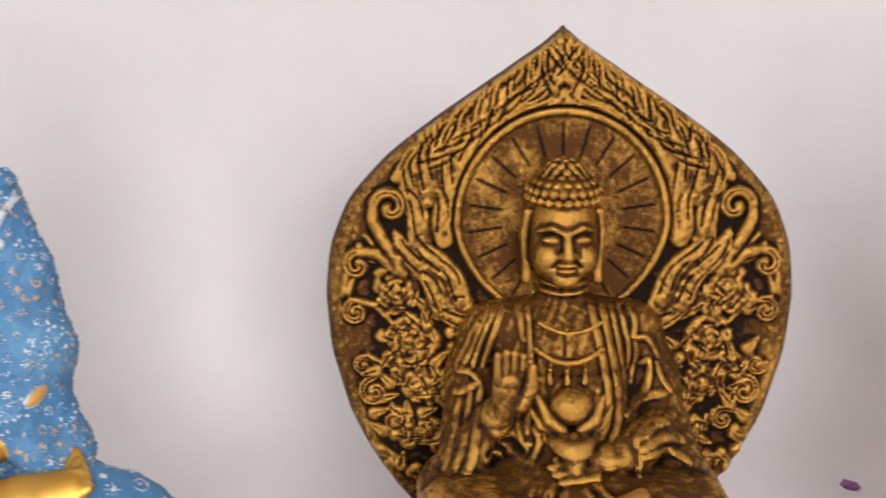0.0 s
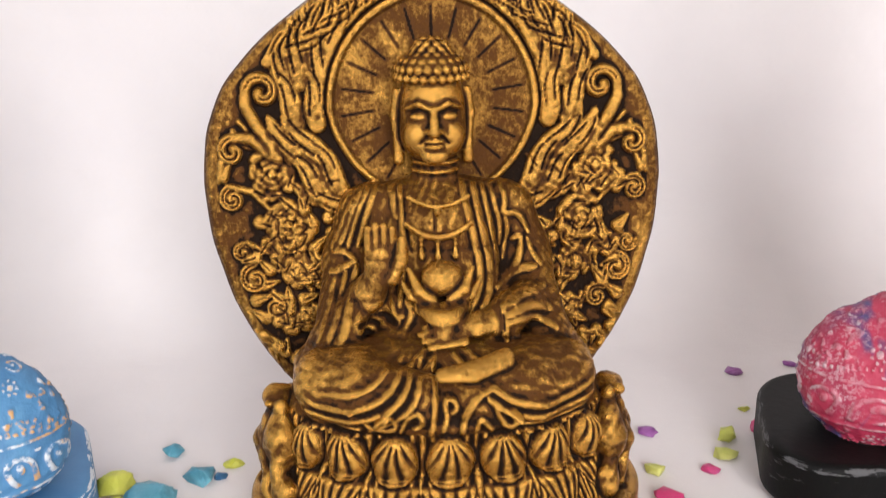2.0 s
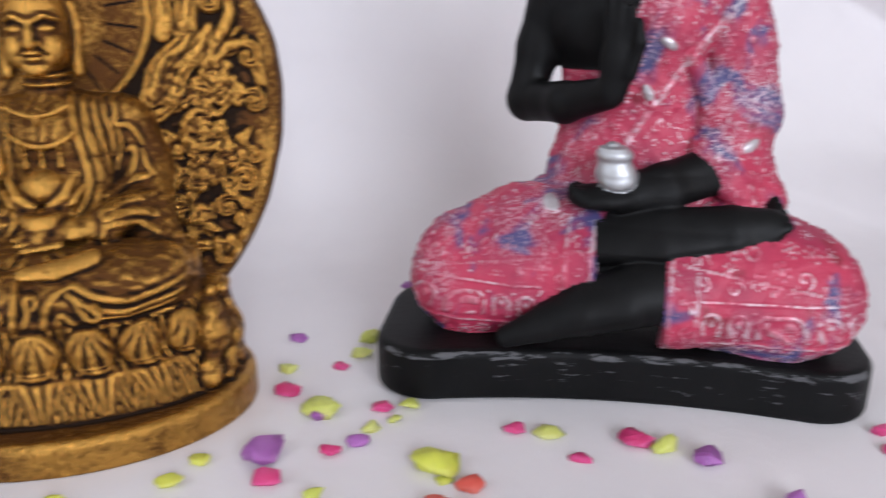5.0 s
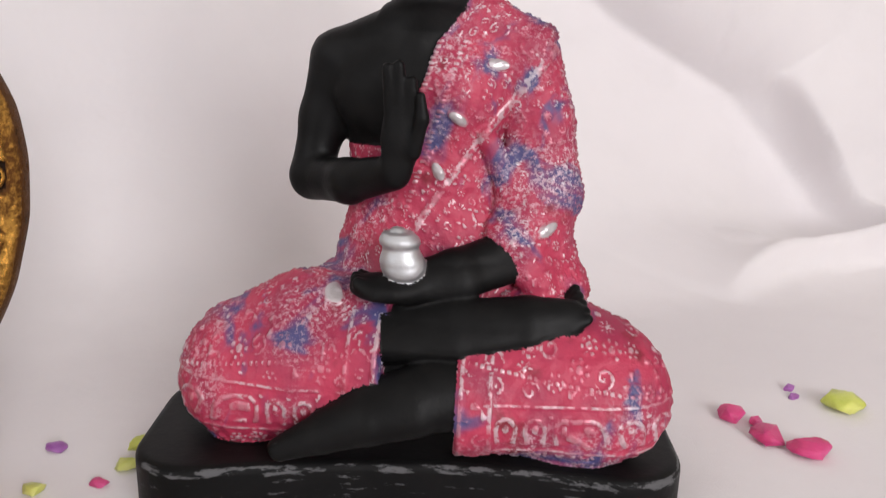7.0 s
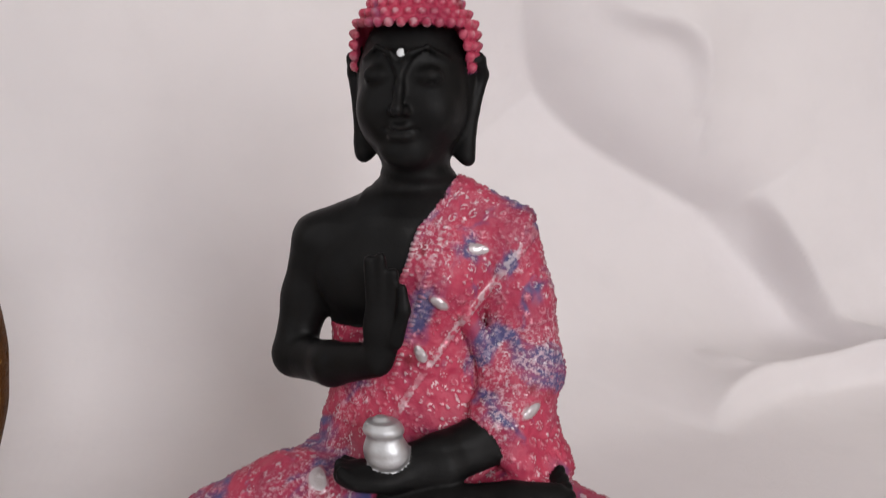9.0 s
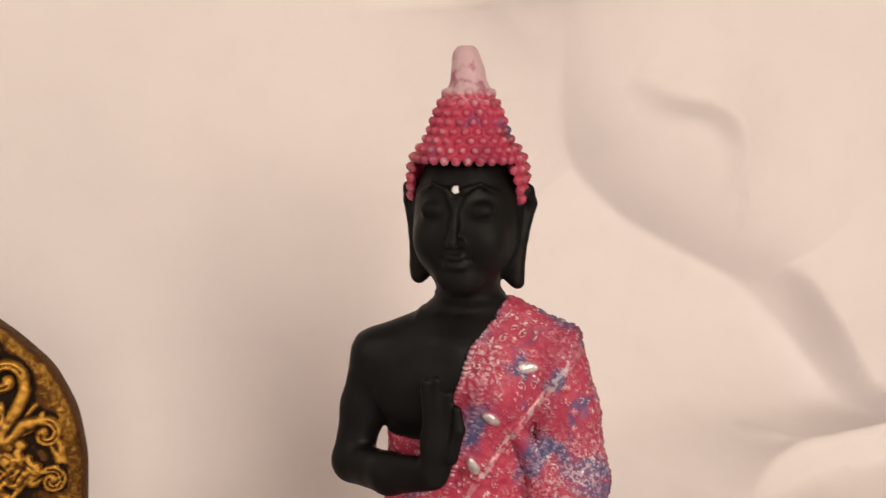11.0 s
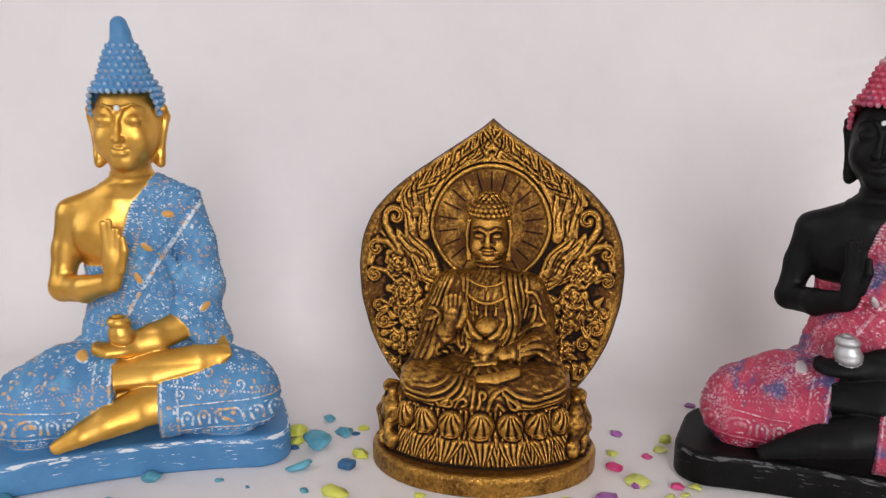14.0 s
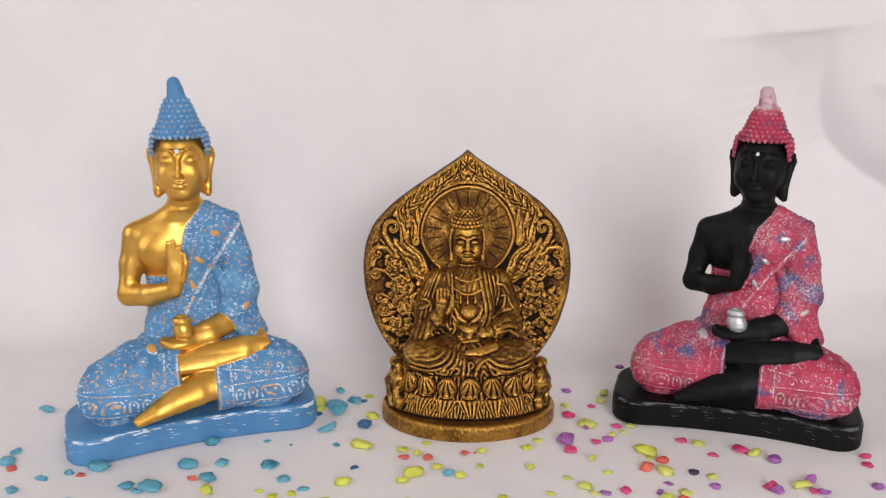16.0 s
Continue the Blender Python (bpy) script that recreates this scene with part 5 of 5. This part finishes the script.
    c.ball("head", P(hx, -0.0085, 0.1142), (0.0042, 0.0026, 0.0025), 0.003)
    c.chain("head", [P(hx, -0.0078, 0.1300), P(hx, -0.0062, 0.1265), P(hx, -0.0048, 0.1230)], [0.0011, 0.0013, 0.0019], 0.0012)
    for s in (-1, 1):
        c.ball("head", P(hx + s * 0.0019, -0.0064, 0.1226), 0.0014, 0.001)
        c.chain("head", [P(hx + s * 0.0014, -0.0076, 0.1300), P(hx + s * 0.0050, -0.0082, 0.1318), P(hx + s * 0.0094, -0.0118, 0.1300)], [0.0009, 0.0009, 0.0006], 0.0008)
        c.ball("head", P(hx + s * 0.0050, -0.0070, 0.1290), (0.0036, 0.0016, 0.0010), 0.0006, cut=True)
        c.ball("head", P(hx + s * 0.0050, -0.0094, 0.1276), (0.0032, 0.0015, 0.0011), 0.0005)
        c.ball("head", P(hx + s * 0.0058, -0.0106, 0.1205), (0.0042, 0.0034, 0.0045), 0.003)
        c.rod("head", P(hx + s * 0.0024, -0.0062, 0.1218), P(hx + s * 0.0052, -0.0078, 0.1188), 0.0006, 0.0004, 0.0006, cut=True)
        c.chain("head", [P(hx + s * 0.0120, -0.0190, 0.1345), P(hx + s * 0.0128, -0.0200, 0.1270), P(hx + s * 0.0120, -0.0185, 0.1170), P(hx + s * 0.0120, -0.0180, 0.1120)], [0.0017, 0.0020, 0.0017, 0.0021], 0.001)
    c.ball("head", P(hx, -0.0064, 0.1199), (0.0034, 0.0015, 0.0009), 0.0004)
    c.ball("head", P(hx, -0.0068, 0.1180), (0.0029, 0.0016, 0.0011), 0.0004)
    c.rod("head", P(hx - 0.0034, -0.0058, 0.1190), P(hx + 0.0034, -0.0058, 0.1190), 0.0004, 0.0004, 0.0003, cut=True)
    c.ball("hair", P(hx, -0.0215, 0.1420), (0.0114, 0.0124, 0.0058), 0.002)
    c.ball("hair", P(hx, -0.0225, 0.1468), (0.0056, 0.0060, 0.0042), 0.003)
    for row, (z, r) in enumerate(((0.1392, 0.0121), (0.1420, 0.0117), (0.1443, 0.0098), (0.1460, 0.0072), (0.1478, 0.0058), (0.1496, 0.0046), (0.1508, 0.0024))):
        n = max(int(2 * math.pi * r / 0.0031), 3)
        for i in range(n):
            a = 2 * math.pi * (i + 0.5 * (row % 2)) / n
            c.ball("hair", P(hx + r * math.sin(a), -0.0213 + r * math.cos(a), z), 0.0015, 0.0005)
    v, q, near = c.skin()
    v = soften(v, q, 1, 0.5)
    # the upper body sits back against the plate
    v[:, 1] += np.interp(v[:, 2], [0.0, 0.044, 0.058, 0.072, 0.085, 0.110, 0.160], [0.0, 0.0, 0.008, 0.018, 0.021, 0.0165, 0.016])
    n = normals_of(v, q)
    x, y, z = v.T
    own = lambda g, d=0.0012: smooth(d + 0.0007 - near[g], 0, d)
    calm = np.maximum.reduce([own("head"), own("foot"), own("hand"), own("hair")])
    facing = smooth(-n[:, 1], 0.05, 0.40) * (1 - calm) * (1 - own("beast"))
    xs, zs, torso, lap = carving()
    fore = smooth(-y, 0.006, 0.014)
    cut = (sample(xs, zs, torso, x, z) * (1 - fore) + sample(xs, zs, lap, x, z) * 1.25 * fore * (z > 0.0405)) * facing
    v[:, 1] -= cut
    out = np.stack([x / 0.057 ** 2, y / 0.034 ** 2, 0 * x], 1)
    out /= np.linalg.norm(out, axis=1)[:, None] + 1e-9
    ring = lotus(x, y, z) * (1 - calm) * (1 - own("beast")) * smooth((out * n).sum(1), 0.2, 0.6) * (y < 0.012)
    v = v + out * ring[:, None]
    lumps = ripple(x, y, z, 21, 2000, 10) * 0.00004 + ripple(x, y, z, 22, 500, 8) * 0.00012
    lumps = lumps + ripple(x, y, 0.3 * z, 23, 1500, 9) * 0.00013 * smooth(z, 0.058, 0.066)
    lumps = lumps + ripple(x, y, 1.6 * z, 24, 900, 9) * 0.00022 * smooth(z, 0.042, 0.046) * (1 - smooth(z, 0.060, 0.066))
    lumps = lumps + ripple(x, y, z, 25, 1300, 9) * 0.00016 * smooth(z, 0.010, 0.014) * (1 - smooth(z, 0.042, 0.046))
    v = v + n * ((1 - calm) * lumps + own("beast") * 0.0008 * ripple(x, y, z, 5, 520, 9))[:, None]
    # worked height: how far a spot stands proud of its own softened surroundings
    blur = soften(v, q, 18, 0.5)
    n = normals_of(blur, q)
    proud = ((v - blur) * n).sum(1)
    tone = np.clip(0.49 + proud / 0.00060, 0.0, 1.0)
    x, y, z = v.T
    plain = own("foot", 0.0005) * (1 - smooth(z, 0.0098, 0.0116))
    tone = tone * (1 - plain) + plain * 0.66
    face = own("head", 0.0012)
    tone = np.maximum(tone, face * np.clip(0.64 + proud / 0.0005, 0.1, 1))
    return v, q, tone


def gold_relief():
    fv, fq, ft = relief_plate()
    tilt = np.array(pose(0, 0, 0, -6).to_3x3())
    at = np.array((0.0, 0.0300, 0.0))
    bv = fv.copy()
    bv[:, 1] = 0.0080
    pv = np.concatenate([fv, bv]) @ tilt.T + at
    n = len(fv)
    pq = np.concatenate([fq, fq[:, ::-1] + n])
    # wall of the rim between front and back
    e = np.concatenate([fq[:, [0, 1]], fq[:, [1, 2]], fq[:, [2, 3]], fq[:, [3, 0]]])
    key = np.minimum(e[:, 0], e[:, 1]) * (2 * n) + np.maximum(e[:, 0], e[:, 1])
    _, first, count = np.unique(key, return_index=True, return_counts=True)
    e = e[first[count == 1]]
    pq = np.concatenate([pq, np.stack([e[:, 1], e[:, 0], e[:, 0] + n, e[:, 1] + n], 1)])
    used = np.unique(pq)
    back = np.full(2 * n, -1)
    back[used] = np.arange(len(used))
    pv, pq = pv[used], back[pq]
    pt = np.concatenate([ft, np.full(n, 0.3)])[used]
    gv, gq, gt = gold_figure()
    verts = np.concatenate([gv, pv])
    verts[:, 2] *= 1.03
    quads = np.concatenate([gq, pq + len(gv)])
    return quad_mesh("relief_statue", verts, quads, ANTIQUE, {"relief": np.concatenate([gt, pt])})


relief = new("relief_statue", gold_relief())
relief.matrix_world = pose(0.0490, 0.2220, 0.0, 0, 0, 2.0)
tagged(relief, "antique gold seated statue before a leaf-shaped backplate of flames", "statue")

# Dyed crystals strewn on the sheet: x, y and size in millimetres, by colour.
CRYSTALS = {}
CRYSTALS["teal"] = [(-280, 214, 13), (-271, 149, 8), (-269, 134, 12), (-236, 112, 10), (-249, 96, 9), (-220, 122, 7), (-203, 127, 16), (-207, 89, 6), (-175, 103, 11), (-167, 100, 7), (-159, 102, 16), (-143, 133, 14), (-121, 138, 9), (-125, 118, 13), (-135, 165, 12), (-97, 170, 5), (-79, 166, 4), (-87, 135, 11), (-74, 118, 9), (-59, 107, 8), (-46, 167, 6), (-57, 190, 16), (-54, 219, 17), (-56, 257, 8), (-41, 239, 13), (36, 129, 8)]
CRYSTALS["navy"] = [(-29, 135, 6), (-67, 216, 7), (-34, 240, 5), (-28, 196, 11)]
CRYSTALS["orange"] = [(-263, 126, 10), (-212, 119, 8), (-135, 118, 8), (4, 150, 8), (21, 150, 7), (47, 157, 7), (54, 159, 3), (171, 139, 11), (185, 151, 9), (188, 102, 8)]
CRYSTALS["yellow"] = [(-122, 101, 10), (-87, 103, 6), (-66, 101, 7), (-76, 94, 6), (-44, 93, 9), (-34, 115, 12), (-27, 165, 17), (-31, 248, 8), (-24, 212, 12), (19, 171, 7), (3, 161, 8), (13, 156, 7), (28, 137, 8), (59, 160, 7), (57, 140, 6), (44, 126, 7), (11, 126, 10), (5, 118, 8), (10, 98, 3), (92, 166, 9), (100, 177, 7), (92, 139, 7), (103, 106, 6), (72, 100, 6), (175, 281, 5), (176, 162, 17), (177, 155, 6), (-70, 233, 13), (-67, 221, 10)]
CRYSTALS["lime"] = [(160, 258, 11), (156, 247, 9), (127, 237, 7), (139, 203, 14), (171, 201, 8), (165, 193, 5), (156, 190, 7), (136, 151, 8), (144, 133, 7), (116, 126, 7), (126, 114, 10), (131, 107, 6), (182, 135, 12), (178, 100, 10), (191, 109, 9), (216, 177, 11), (252, 162, 11), (212, 130, 8), (269, 119, 13), (437, 228, 17)]
CRYSTALS["pink"] = [(147, 237, 7), (127, 219, 10), (161, 202, 8), (142, 176, 7), (122, 163, 9), (152, 110, 8), (205, 181, 8), (222, 160, 8), (244, 168, 12), (249, 117, 13), (275, 114, 7), (328, 160, 9), (325, 149, 8), (174, 265, 8), (388, 231, 11), (395, 225, 7), (393, 212, 13), (402, 200, 16)]
CRYSTALS["purple"] = [(182, 316, 8), (130, 264, 8), (138, 198, 6), (121, 177, 15), (151, 181, 8), (139, 108, 7), (182, 120, 7), (174, 108, 6), (263, 153, 11), (212, 117, 7), (250, 112, 8), (277, 126, 11), (281, 113, 9), (282, 105, 6), (319, 120, 7), (211, 322, 7), (428, 248, 6), (425, 241, 5)]
CRYSTALS["plum"] = [(202, 135, 7)]


def crystal_material(name, color, deep):
    m = Mat(name)
    r = m.random()
    col = m.mix(m.ramp(m.noise(190.0, 4), 0.3, 0.7), color, deep)
    pale = [min(1.3 * a + 0.06, 0.9) for a in color]
    col = m.mix(m.ramp(m.noise(90.0, 3), 0.40, 0.68, 0.0, 0.8), col, pale)
    m.set(Base_Color=m.mix(m.math("MULTIPLY", r, 0.5), col, pale), Roughness=m.ramp(m.noise(150.0, 3), 0.35, 0.65, 0.28, 0.6),
          Transmission_Weight=0.25, IOR=1.45, Subsurface_Weight=0.6, Subsurface_Radius=(0.004, 0.004, 0.004), Subsurface_Scale=1.2)
    m.bump(m.noise(420.0, 4, 0.65), 0.55, 0.001)
    return m.m


DYES = {
    "teal": ((0.13, 0.42, 0.55), (0.045, 0.26, 0.40), "teal blue"),
    "navy": ((0.012, 0.12, 0.27), (0.008, 0.06, 0.16), "deep blue"),
    "yellow": ((0.76, 0.80, 0.10), (0.62, 0.68, 0.06), "yellow-green"),
    "lime": ((0.74, 0.80, 0.18), (0.58, 0.68, 0.08), "yellow-green"),
    "pink": ((0.75, 0.05, 0.22), (0.60, 0.025, 0.15), "bright pink"),
    "purple": ((0.40, 0.13, 0.44), (0.22, 0.05, 0.27), "purple"),
    "plum": ((0.05, 0.02, 0.07), (0.02, 0.008, 0.03), "dark plum"),
    "orange": ((0.80, 0.13, 0.09), (0.70, 0.08, 0.06), "coral red"),
}


def crystal_mesh(name, size, material, seed):
    """A broken lump: the hull of random points, its corners eased."""
    rng = random.Random(seed)
    flat, long = rng.uniform(0.36, 0.56), rng.uniform(0.6, 0.95)
    bm = bmesh.new()
    for _ in range(rng.randint(13, 24)):
        p = Vector((rng.gauss(0, 1), rng.gauss(0, 1), rng.gauss(0, 1))).normalized() * rng.uniform(0.80, 1.0)
        bm.verts.new((p.x, p.y * long, p.z * flat))
    bmesh.ops.convex_hull(bm, input=bm.verts)
    bmesh.ops.delete(bm, geom=[v for v in bm.verts if not v.link_faces], context="VERTS")
    bmesh.ops.bevel(bm, geom=bm.edges[:], offset=0.05, segments=1, affect="EDGES", clamp_overlap=True)
    bmesh.ops.triangulate(bm, faces=bm.faces[:])
    bmesh.ops.subdivide_edges(bm, edges=[e for e in bm.edges if e.calc_length() > 0.3], cuts=1, use_grid_fill=True)
    for v in bm.verts:
        v.co *= 1 + rng.uniform(-0.08, 0.05)
    lo = min(v.co.z for v in bm.verts)
    wide = max(v.co.x for v in bm.verts) - min(v.co.x for v in bm.verts)
    for v in bm.verts:
        v.co = (v.co - Vector((0, 0, lo))) * (1.04 * size / wide)
    me = bpy.data.meshes.new(name)
    bm.to_mesh(me)
    bm.free()
    me.shade_smooth()
    me.materials.append(material)
    return me


seed = 0
for dye, spots in CRYSTALS.items():
    light, deep, word = DYES[dye]
    mat = crystal_material(f"{dye}_crystal", light, deep)
    for x, y, s in spots:
        seed += 1
        ob = new("crystal", crystal_mesh("crystal", s / 1000, mat, seed))
        ob.matrix_world = pose(x / 1000, y / 1000, -0.0006, 0, 0, random.Random(seed).uniform(-40, 40))
        size = "large" if s > 12 else "small" if s < 7 else "rough"
        tagged(ob, f"{size} {word} dyed crystal lying on the white sheet", "crystal", "crystals on the sheet")
